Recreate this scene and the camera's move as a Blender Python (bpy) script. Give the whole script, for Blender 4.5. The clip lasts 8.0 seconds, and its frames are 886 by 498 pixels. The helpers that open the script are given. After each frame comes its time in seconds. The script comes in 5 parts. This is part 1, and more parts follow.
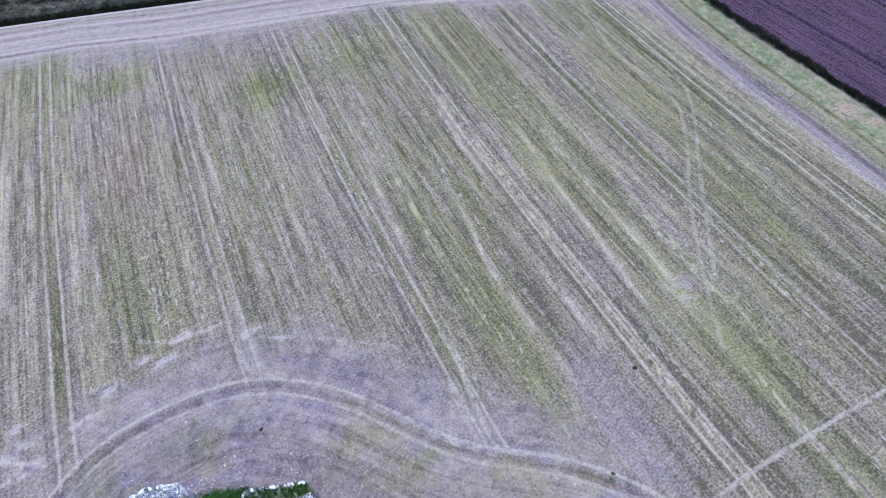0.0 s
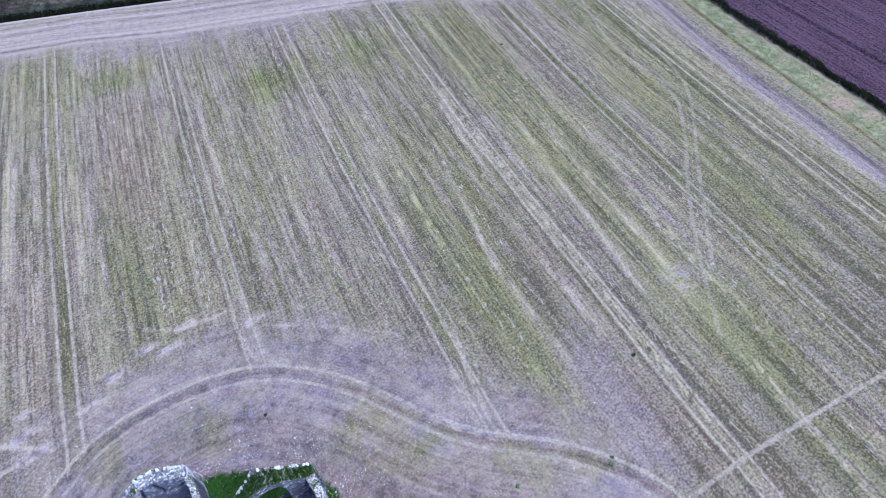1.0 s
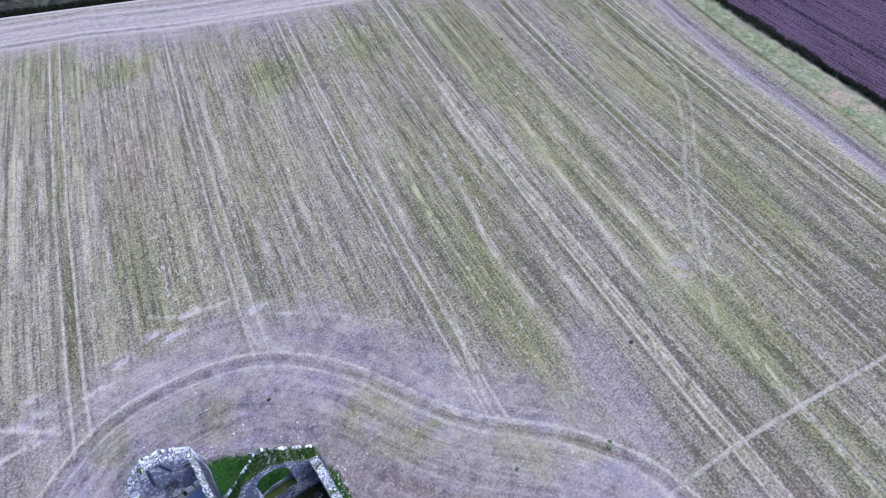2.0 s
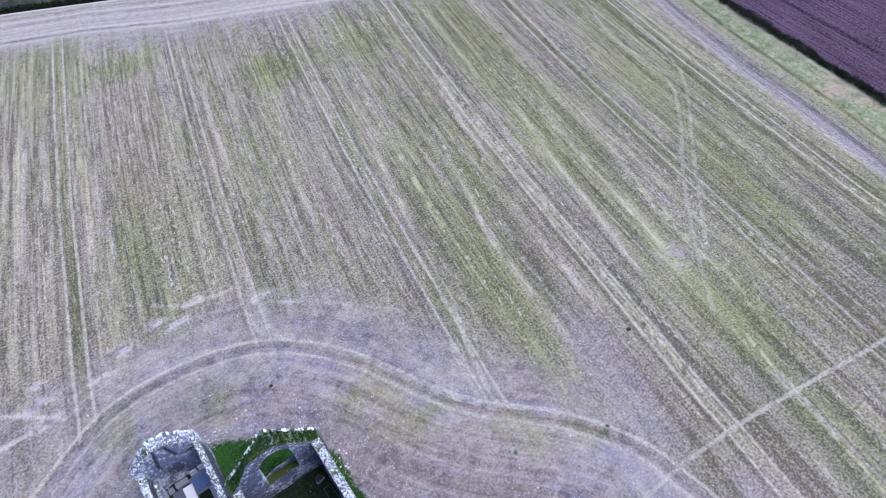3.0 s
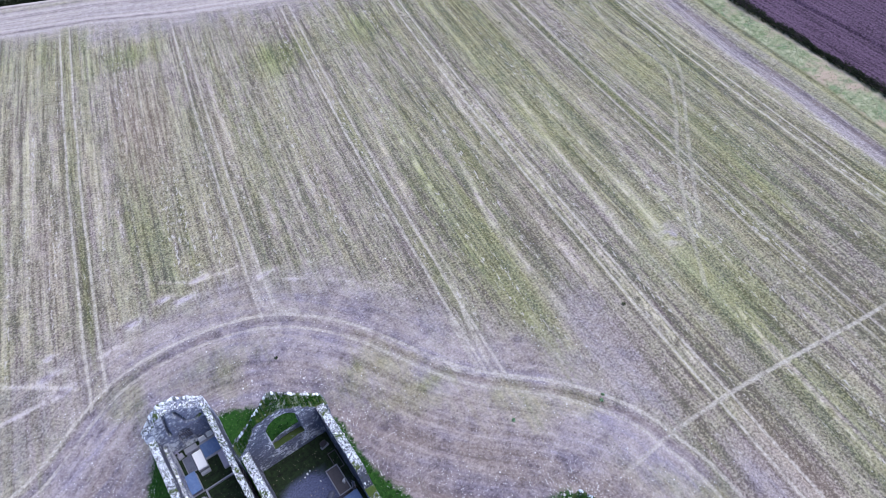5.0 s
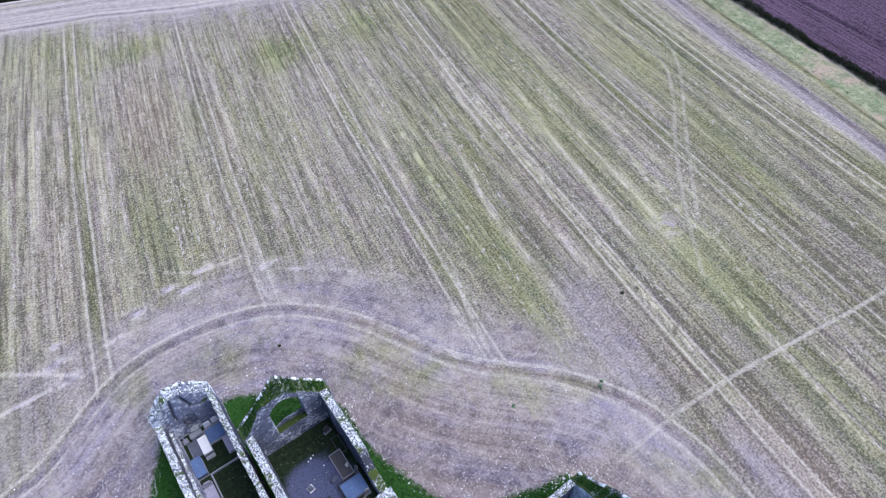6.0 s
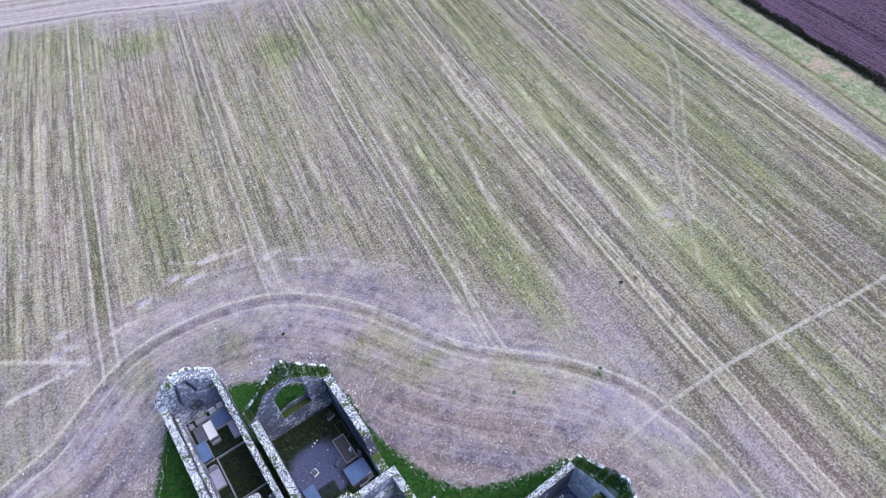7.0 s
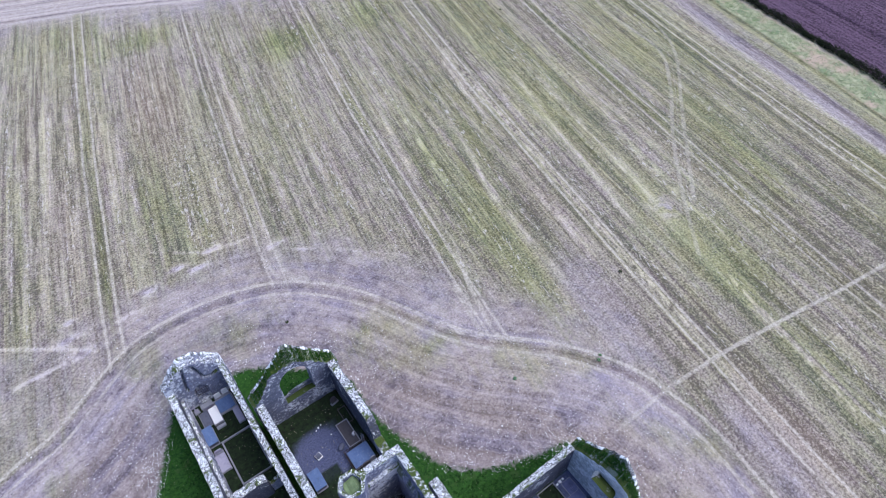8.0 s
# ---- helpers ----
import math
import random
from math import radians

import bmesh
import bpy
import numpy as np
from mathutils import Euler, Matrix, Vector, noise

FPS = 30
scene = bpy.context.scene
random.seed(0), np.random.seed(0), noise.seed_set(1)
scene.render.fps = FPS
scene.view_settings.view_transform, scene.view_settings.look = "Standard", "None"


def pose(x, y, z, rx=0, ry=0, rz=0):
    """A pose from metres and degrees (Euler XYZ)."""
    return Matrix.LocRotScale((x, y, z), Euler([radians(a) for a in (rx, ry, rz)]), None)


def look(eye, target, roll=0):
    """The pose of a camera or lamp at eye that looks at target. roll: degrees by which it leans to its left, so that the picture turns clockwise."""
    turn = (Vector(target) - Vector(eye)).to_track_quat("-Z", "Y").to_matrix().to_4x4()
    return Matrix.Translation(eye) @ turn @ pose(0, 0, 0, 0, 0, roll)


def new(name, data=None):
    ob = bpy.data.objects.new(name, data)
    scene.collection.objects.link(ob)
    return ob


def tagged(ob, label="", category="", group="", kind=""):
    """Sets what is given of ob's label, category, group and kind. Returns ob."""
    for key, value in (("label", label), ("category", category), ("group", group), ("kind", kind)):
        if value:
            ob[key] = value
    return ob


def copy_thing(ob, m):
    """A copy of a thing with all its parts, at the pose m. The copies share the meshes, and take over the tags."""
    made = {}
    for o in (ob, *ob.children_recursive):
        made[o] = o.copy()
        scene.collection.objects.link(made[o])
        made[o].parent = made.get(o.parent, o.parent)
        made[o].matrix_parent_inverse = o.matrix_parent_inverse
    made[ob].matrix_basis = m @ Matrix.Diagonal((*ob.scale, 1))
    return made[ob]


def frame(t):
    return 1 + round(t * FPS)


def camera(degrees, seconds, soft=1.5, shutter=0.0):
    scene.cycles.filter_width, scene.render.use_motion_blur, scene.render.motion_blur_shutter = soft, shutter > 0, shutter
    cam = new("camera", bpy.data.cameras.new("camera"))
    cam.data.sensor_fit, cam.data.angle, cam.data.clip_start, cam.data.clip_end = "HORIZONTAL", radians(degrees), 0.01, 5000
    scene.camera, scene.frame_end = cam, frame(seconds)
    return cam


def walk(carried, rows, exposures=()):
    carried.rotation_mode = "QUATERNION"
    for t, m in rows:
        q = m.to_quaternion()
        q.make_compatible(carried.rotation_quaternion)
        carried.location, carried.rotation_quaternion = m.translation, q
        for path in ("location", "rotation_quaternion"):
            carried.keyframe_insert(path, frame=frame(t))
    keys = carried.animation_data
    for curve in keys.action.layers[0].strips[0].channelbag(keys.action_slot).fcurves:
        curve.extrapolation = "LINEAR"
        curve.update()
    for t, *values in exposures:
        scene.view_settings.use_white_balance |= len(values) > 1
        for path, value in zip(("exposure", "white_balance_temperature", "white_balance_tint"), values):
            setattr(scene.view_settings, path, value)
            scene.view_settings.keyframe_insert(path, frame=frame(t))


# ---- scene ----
cam = camera(71.8, 8.0, soft=0.7)
PATH = [
    (0, (1.861, 1.323, 62.078), (2.573, 2.348, 60.515), -1.6),
    (0.5, (1.323, 0.683, 62.09), (2.033, 1.708, 60.527), -1.6),
    (1, (0.762, 0.076, 62.07), (1.474, 1.101, 60.508), -1.6),
    (1.5, (0.229, -0.567, 62.054), (0.941, 0.459, 60.491), -1.5),
    (3, (-1.249, -2.66, 61.872), (-0.536, -1.632, 60.312), -1.6),
    (3.5, (-1.737, -3.418, 61.819), (-1.023, -2.39, 60.26), -1.6),
    (4, (-2.199, -4.096, 61.787), (-1.486, -3.068, 60.226), -1.6),
    (4.5, (-2.758, -4.831, 61.748), (-2.045, -3.801, 60.188), -1.7),
    (6, (-4.317, -6.695, 61.698), (-3.603, -5.665, 60.139), -1.7),
    (6.5, (-4.945, -7.317, 61.732), (-4.23, -6.287, 60.174), -1.7),
    (7, (-5.438, -7.901, 61.737), (-4.723, -6.871, 60.179), -1.7),
    (7.5, (-5.99, -8.483, 61.69), (-5.274, -7.453, 60.132), -1.7),
    (8, (-6.63, -9.106, 61.651), (-5.913, -8.076, 60.094), -1.6),
]
LIGHT_METER = [(0, 0.38, 5600, 20), (1.5, 0.43, 5600, 20), (3.5, 0.54, 5750, 19), (6.5, 0.57, 5850, 18), (8, 0.57, 5900, 18)]
walk(cam, [(t, look(eye, target, roll)) for t, eye, target, roll in PATH], LIGHT_METER)

# ---- sky, sun, white balance ----
world = bpy.data.worlds.new("overcast_sky")
scene.world = world
world.use_nodes = True
wn = world.node_tree
sky = wn.nodes.new("ShaderNodeTexSky")
sky.sky_type, sky.sun_disc = "NISHITA", False
SUN_EL, SUN_AZ = 60.0, 118.0
sky.sun_elevation, sky.sun_rotation = radians(SUN_EL), radians(SUN_AZ)
sky.air_density, sky.dust_density, sky.ozone_density = 1.0, 2.0, 3.5
wn.nodes["Background"].inputs["Strength"].default_value = 0.135
wn.links.new(sky.outputs["Color"], wn.nodes["Background"].inputs["Color"])
sun = new("sun", bpy.data.lights.new("sun", "SUN"))
sun.data.energy, sun.data.angle, sun.data.color = 1.7, radians(60), (1.0, 0.94, 0.85)
az, el = radians(SUN_AZ), radians(SUN_EL)
sun.matrix_world = look((0, 0, 80), (-math.sin(az) * math.cos(el), -math.cos(az) * math.cos(el), 80 - math.sin(el)))


# ---- small tools ----
def vnoise(x, y, seed=0):
    """Smooth value noise in the plane, 0 to 1."""
    xi, yi = np.floor(x).astype(np.int64), np.floor(y).astype(np.int64)
    fx, fy = x - xi, y - yi
    fx, fy = fx * fx * (3 - 2 * fx), fy * fy * (3 - 2 * fy)

    def h(a, b):
        n = (a * 374761393 + b * 668265263 + seed * 982451653) & 0x7FFFFFFF
        n = ((n ^ (n >> 13)) * 1274126177) & 0x7FFFFFFF
        n = ((n ^ (n >> 15)) * 2246822519) & 0x7FFFFFFF
        return ((n ^ (n >> 16)) & 0xFFFF) / 65535.0
    return (h(xi, yi) * (1 - fx) + h(xi + 1, yi) * fx) * (1 - fy) + (h(xi, yi + 1) * (1 - fx) + h(xi + 1, yi + 1) * fx) * fy


def fbm(x, y, seed=0, octaves=3):
    total, amp, norm = 0.0, 1.0, 0.0
    for o in range(octaves):
        total = total + amp * vnoise(x * 2 ** o, y * 2 ** o, seed + 17 * o)
        norm, amp = norm + amp, amp * 0.55
    return total / norm


def line_distance(px, py, pts):
    """Signed distance to a polyline (positive to the right of its run) and the run along it."""
    best, side, run = np.full(px.shape, 1e9), np.zeros(px.shape), np.zeros(px.shape)
    done = 0.0
    for (ax, ay), (bx, by) in zip(pts, pts[1:]):
        dx, dy = bx - ax, by - ay
        n = math.hypot(dx, dy)
        u = np.clip(((px - ax) * dx + (py - ay) * dy) / n ** 2, 0, 1)
        d = np.hypot(px - ax - u * dx, py - ay - u * dy)
        near = d < best
        best = np.where(near, d, best)
        side = np.where(near, np.sign((px - ax) * dy - (py - ay) * dx), side)
        run = np.where(near, done + u * n, run)
        done += n
    return best * side, run


def smooth(a, b, v):
    u = np.clip((v - a) / (b - a), 0, 1)
    return u * u * (3 - 2 * u)


def bump_line(d, width):
    return np.exp(-(d / width) ** 2)


def rounded(pts, steps=6):
    """A smooth polyline through the given points."""
    out = []
    for i in range(len(pts) - 1):
        p = [np.array(pts[min(max(j, 0), len(pts) - 1)], float) for j in (i - 1, i, i + 1, i + 2)]
        for k in range(steps):
            t = k / steps
            q = 0.5 * (2 * p[1] + (p[2] - p[0]) * t + (2 * p[0] - 5 * p[1] + 4 * p[2] - p[3]) * t * t + (3 * p[1] - p[0] - 3 * p[2] + p[3]) * t ** 3)
            out.append((float(q[0]), float(q[1])))
    return out + [tuple(pts[-1])]


class Mat:
    """A node material, built with few words."""

    def __init__(self, name, rough=0.9):
        self.m = bpy.data.materials.new(name)
        self.m.use_nodes = True
        self.n, self.l = self.m.node_tree.nodes, self.m.node_tree.links
        self.b = self.n["Principled BSDF"]
        self.b.inputs["Roughness"].default_value = rough
        self.b.inputs["Specular IOR Level"].default_value = 0.25
        self.pos = self.n.new("ShaderNodeNewGeometry").outputs["Position"]

    def put(self, sock, value):
        if isinstance(value, bpy.types.NodeSocket):
            self.l.new(value, sock)
        elif isinstance(value, tuple) and len(value) == 3 and sock.type == "RGBA":
            sock.default_value = (*value, 1)
        else:
            sock.default_value = value

    def noise(self, scale, detail=3, rough=0.6, vec=None, distort=0.0):
        t = self.n.new("ShaderNodeTexNoise")
        self.put(t.inputs["Vector"], vec or self.pos)
        for k, v in (("Scale", scale), ("Detail", detail), ("Roughness", rough), ("Distortion", distort)):
            t.inputs[k].default_value = v
        return t.outputs["Fac"]

    def voronoi(self, scale, vec=None, feature="F1", out="Distance"):
        t = self.n.new("ShaderNodeTexVoronoi")
        t.feature = feature
        self.put(t.inputs["Vector"], vec or self.pos)
        t.inputs["Scale"].default_value = scale
        return t.outputs[out]

    def math(self, op, a, b=0.0, c=0.0):
        t = self.n.new("ShaderNodeMath")
        t.operation = op
        for i, v in enumerate((a, b, c)):
            self.put(t.inputs[i], v)
        return t.outputs[0]

    def ramp(self, v, lo, hi, a=0.0, b=1.0):
        t = self.n.new("ShaderNodeMapRange")
        for i, x in enumerate((v, lo, hi, a, b)):
            self.put(t.inputs[i], x)
        return t.outputs[0]

    def mix(self, f, a, b):
        t = self.n.new("ShaderNodeMix")
        t.data_type = "RGBA"
        self.put(t.inputs[0], f)
        self.put(t.inputs[6], a)
        self.put(t.inputs[7], b)
        return t.outputs[2]

    def scaled(self, vec, xyz):
        t = self.n.new("ShaderNodeVectorMath")
        t.operation = "MULTIPLY"
        self.put(t.inputs[0], vec)
        t.inputs[1].default_value = xyz
        return t.outputs[0]

    def attr(self, name):
        t = self.n.new("ShaderNodeAttribute")
        t.attribute_name = name
        s = self.n.new("ShaderNodeSeparateColor")
        self.l.new(t.outputs["Color"], s.inputs[0])
        return t, s.outputs[0], s.outputs[1], s.outputs[2], t.outputs["Alpha"]

    def geo(self, out):
        return self.n.new("ShaderNodeNewGeometry").outputs[out]

    def each(self):
        return self.n.new("ShaderNodeObjectInfo").outputs["Random"]

    def up(self):
        s = self.n.new("ShaderNodeSeparateXYZ")
        self.l.new(self.geo("Normal"), s.inputs[0])
        return s.outputs[2]

    def bump(self, height, strength=0.5, distance=0.05):
        t = self.n.new("ShaderNodeBump")
        t.inputs["Strength"].default_value, t.inputs["Distance"].default_value = strength, distance
        self.l.new(height, t.inputs["Height"])
        self.l.new(t.outputs[0], self.b.inputs["Normal"])

    def done(self, colour):
        self.put(self.b.inputs["Base Color"], colour)
        return self.m


# ---- materials ----
def ground_material():
    m = Mat("field_ground", 0.95)
    _, light, green, soil, track = m.attr("cover")
    _, lawn, gravel, plough, verge = m.attr("cover_more")
    _, tram_d, arc_d, path_d, cross_d = m.attr("line_distance")
    _, tram_p, arc_p, path_p, cross_p = m.attr("line_power")
    _, ring_w, head_w, strip_w, indoor = m.attr("zone")

    def vector(name):
        t = m.n.new("ShaderNodeAttribute")
        t.attribute_name = name
        return t.outputs["Vector"]
    rv, av, ev = vector("row_place"), vector("ring_place"), vector("edge_place")
    dot = lambda v, k: m.math("MULTIPLY", m.math("SUBTRACT", v, 0.5), k)
    fine = m.noise(3.7, 2, 0.65)
    place = m.n.new("ShaderNodeSeparateXYZ")
    m.l.new(rv, place.inputs[0])
    trash = m.ramp(place.outputs[1], 15, 85, 0.6, 1.1)
    grain = m.noise(2.3, 2, 0.65)
    clod = m.noise(0.9, 2, 0.6)
    streak = m.noise(1.0, 1.5, 0.6, m.scaled(rv, (2.2, 0.03, 1)))
    dash = m.noise(1.0, 1.5, 0.6, m.scaled(rv, (2.4, 0.22, 1)))
    rings = m.noise(1.0, 3, 0.65, m.scaled(av, (1.6, 0.07, 0.0)), 0.5)
    lines_n = m.noise(1.0, 3, 0.65, m.scaled(av, (0.0, 0.02, 1.3)))
    lines_b = m.noise(1.0, 3, 0.65, m.scaled(ev, (1.5, 0.04, 0.0)))
    soil = m.ramp(m.math("ADD", soil, m.math("ADD", dot(grain, 0.5), dot(streak, 0.6))), 0.12, 0.88)
    inrow = m.math("SUBTRACT", 1.0, soil)
    hue = m.math("ADD", m.noise(1.0, 3, 0.65, m.scaled(rv, (0.7, 0.03, 1))), dot(m.noise(0.35, 4, 0.7), 0.9))
    hue_b = m.math("ADD", m.noise(1.0, 3, 0.65, m.scaled(rv, (1.3, 0.05, 1))), dot(m.noise(0.6, 4, 0.75), 0.9))
    hue_r = m.math("ADD", m.noise(1.0, 3, 0.65, m.scaled(av, (0.55, 0.06, 0.0)), 0.8), dot(m.noise(0.25, 4, 0.7), 1.0))
    v = m.math("ADD", light, m.math("MULTIPLY", dot(fine, 2.2), m.math("MULTIPLY", m.ramp(ring_w, 0.0, 1.0, 1.0, 0.55), m.ramp(head_w, 0.0, 1.0, 1.0, 0.4))))
    v = m.math("ADD", v, m.math("MULTIPLY", dot(grain, 0.5), m.math("MULTIPLY", trash, m.ramp(soil, 0.0, 1.0, 1.0, 0.6))))
    v = m.math("ADD", v, m.math("ADD", dot(clod, 0.6), dot(m.noise(1.5, 2, 0.6), 0.5)))
    v = m.math("ADD", v, m.math("MULTIPLY", m.math("MULTIPLY", m.math("ADD", dot(streak, 1.0), dot(dash, 0.95)), m.ramp(trash, 0.6, 1.1, 0.8, 1.2)), inrow))
    v = m.math("ADD", v, m.math("MULTIPLY", m.math("ADD", dot(rings, 0.95), dot(m.noise(0.5, 4, 0.7), 0.9)), ring_w))
    v = m.math("ADD", v, m.math("MULTIPLY", dot(lines_n, 1.5), head_w))
    v = m.math("ADD", v, m.math("MULTIPLY", dot(lines_b, 1.8), strip_w))
    v = m.ramp(v, -0.1, 1.1)
    ring_earth = m.mix(m.ramp(hue_r, 0.32, 0.62), (0.115, 0.096, 0.112), (0.195, 0.158, 0.148))
    earth = m.mix(soil, m.mix(m.ramp(hue_b, 0.28, 0.68), (0.130, 0.100, 0.095), (0.115, 0.110, 0.076)), ring_earth)
    row_straw = m.mix(m.ramp(hue_b, 0.28, 0.68), (0.565, 0.495, 0.425), (0.535, 0.505, 0.345))
    row_straw = m.mix(m.ramp(hue, 0.52, 0.70, 0.0, 0.75), row_straw, (0.61, 0.535, 0.375))
    ring_straw = m.mix(m.ramp(hue_r, 0.30, 0.58), (0.465, 0.425, 0.485), (0.525, 0.47, 0.45))
    ring_straw = m.mix(head_w, ring_straw, (0.57, 0.51, 0.465))
    ring_straw = m.mix(strip_w, ring_straw, (0.46, 0.42, 0.415))
    straw = m.mix(soil, row_straw, ring_straw)
    c = m.mix(v, earth, straw)
    leaf = m.mix(v, m.mix(m.ramp(hue, 0.35, 0.6), (0.075, 0.092, 0.050), (0.088, 0.090, 0.034)), m.mix(m.ramp(hue, 0.35, 0.6), (0.405, 0.412, 0.205), (0.44, 0.43, 0.205)))
    gmask = m.ramp(m.math("ADD", green, m.math("ADD", dot(grain, 0.35), m.math("ADD", dot(streak, 0.5), dot(hue_b, 0.5)))), 0.1, 1.0, 0.0, 0.85)
    c = m.mix(gmask, c, leaf)
    _, growth, bank, dry, warm = m.attr("growth")
    fresh = m.ramp(m.math("ADD", growth, m.math("ADD", dot(grain, 0.6), dot(streak, 0.6))), 0.15, 0.8, 0.0, 0.6)
    c = m.mix(m.ramp(m.math("ADD", warm, m.math("ADD", dot(grain, 0.3), dot(hue_b, 0.4))), 0.1, 0.9, 0.0, 0.6), c, m.mix(v, (0.165, 0.125, 0.085), (0.60, 0.51, 0.385)))
    c = m.mix(fresh, c, m.mix(v, (0.085, 0.115, 0.030), (0.36, 0.40, 0.15)))
    c = m.mix(m.ramp(m.noise(3.2, 2, 0.7), 0.64, 0.73, 0.0, 0.45), c, (0.72, 0.68, 0.62))
    c = m.mix(m.ramp(m.noise(3.0, 2, 0.7, m.scaled(m.pos, (1.0, 0.9, 1.0))), 0.36, 0.27, 0.0, 0.7), c, (0.06, 0.052, 0.042))
    # straw left in broken lines along the rows
    spill = m.math("MULTIPLY", m.ramp(m.noise(1.0, 2, 0.7, m.scaled(rv, (2.6, 0.9, 1))), 0.55, 0.64), m.ramp(m.noise(1.0, 2, 0.6, m.scaled(rv, (0.75, 0.025, 1))), 0.54, 0.63, 0.0, 0.55))
    c = m.mix(m.math("MULTIPLY", spill, inrow), c, (0.66, 0.62, 0.56))
    # wheel tracks, crisp at their edges
    jit = dot(m.noise(1.6, 3, 0.7), 0.28)

    def wheel(d, w, power):
        at = m.math("ADD", m.math("ABSOLUTE", d), jit)
        return m.math("MULTIPLY", m.ramp(at, w * 1.25, w * 0.55), power)
    flank = wheel(m.math("ADD", tram_d, 1.35), 0.22, m.math("MULTIPLY", tram_p, 0.28))
    c = m.mix(flank, c, (0.075, 0.065, 0.05))
    tone = m.mix(m.ramp(m.math("ADD", fine, dot(grain, 0.6)), 0.3, 0.7), (0.40, 0.365, 0.30), (0.65, 0.605, 0.505))
    worn = m.ramp(m.noise(0.45, 3, 0.7), 0.30, 0.55, 0.25, 1.0)
    hit = wheel(m.math("SUBTRACT", m.math("ABSOLUTE", tram_d), 0.86), 0.185, tram_p)
    hit = m.math("MAXIMUM", hit, wheel(arc_d, 0.22, arc_p))
    hit = m.math("MAXIMUM", hit, wheel(m.math("SUBTRACT", arc_d, 1.75), 0.21, m.math("MULTIPLY", arc_p, 0.8)))
    hit = m.math("MAXIMUM", hit, wheel(path_d, 0.25, path_p))
    hit = m.math("MAXIMUM", hit, wheel(cross_d, 0.30, cross_p))
    hit = m.math("MULTIPLY", hit, worn)
    hit = m.math("MAXIMUM", hit, m.ramp(m.math("ADD", track, dot(grain, 0.8)), 0.15, 0.95, 0.0, 0.8))
    c = m.mix(m.math("MULTIPLY", hit, 0.8), c, tone)
    furrow = m.mix(m.ramp(m.math("ADD", m.noise(2.6, 3, 0.75), m.math("ADD", dot(fine, 0.7), dot(m.noise(1.0, 2, 0.6, m.scaled(ev, (0.0, 0.06, 1.6))), 0.6))), 0.3, 0.7), (0.024, 0.014, 0.024), (0.150, 0.094, 0.144))
    furrow = m.mix(m.ramp(m.noise(3.4, 2, 0.8), 0.63, 0.70, 0.0, 0.5), furrow, (0.30, 0.24, 0.31))
    c = m.mix(plough, c, furrow)
    rough = m.mix(m.ramp(m.noise(0.6, 4, 0.75), 0.35, 0.65), (0.17, 0.225, 0.10), (0.45, 0.45, 0.29))
    rough = m.mix(m.ramp(m.noise(0.16, 3, 0.6), 0.53, 0.63), rough, (0.46, 0.37, 0.27))
    rough = m.mix(m.ramp(m.noise(0.35, 4, 0.7), 0.52, 0.66, 0.0, 0.7), rough, (0.13, 0.22, 0.10))
    rough = m.mix(dry, rough, m.mix(m.noise(2.0, 3, 0.7), (0.36, 0.29, 0.21), (0.60, 0.53, 0.41)))
    rough = m.mix(bank, rough, m.mix(m.ramp(m.noise(0.8, 4, 0.75), 0.3, 0.7), (0.07, 0.085, 0.055), (0.27, 0.27, 0.20)))
    c = m.mix(verge, c, rough)
    turf = m.mix(m.ramp(m.noise(3.0, 4, 0.75), 0.3, 0.7), (0.006, 0.030, 0.005), (0.038, 0.125, 0.015))
    turf = m.mix(m.ramp(m.noise(0.8, 3, 0.6), 0.55, 0.75), turf, (0.045, 0.09, 0.022))
    # turf inside the walls: the rooms' shade is put into this darker mix
    shade_turf = m.mix(m.ramp(m.noise(2.2, 4, 0.75), 0.35, 0.65), (0.007, 0.009, 0.007), (0.020, 0.040, 0.014))
    turf = m.mix(indoor, turf, shade_turf)
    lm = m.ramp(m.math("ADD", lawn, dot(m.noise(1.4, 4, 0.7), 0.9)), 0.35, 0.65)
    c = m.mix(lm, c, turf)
    chip = m.mix(m.ramp(m.noise(6.0, 3, 0.8), 0.3, 0.7), (0.036, 0.043, 0.075), (0.14, 0.162, 0.28))
    c = m.mix(gravel, c, chip)
    m.bump(m.math("ADD", fine, m.math("MULTIPLY", grain, 1.5)), 0.4, 0.06)
    return m.done(c)


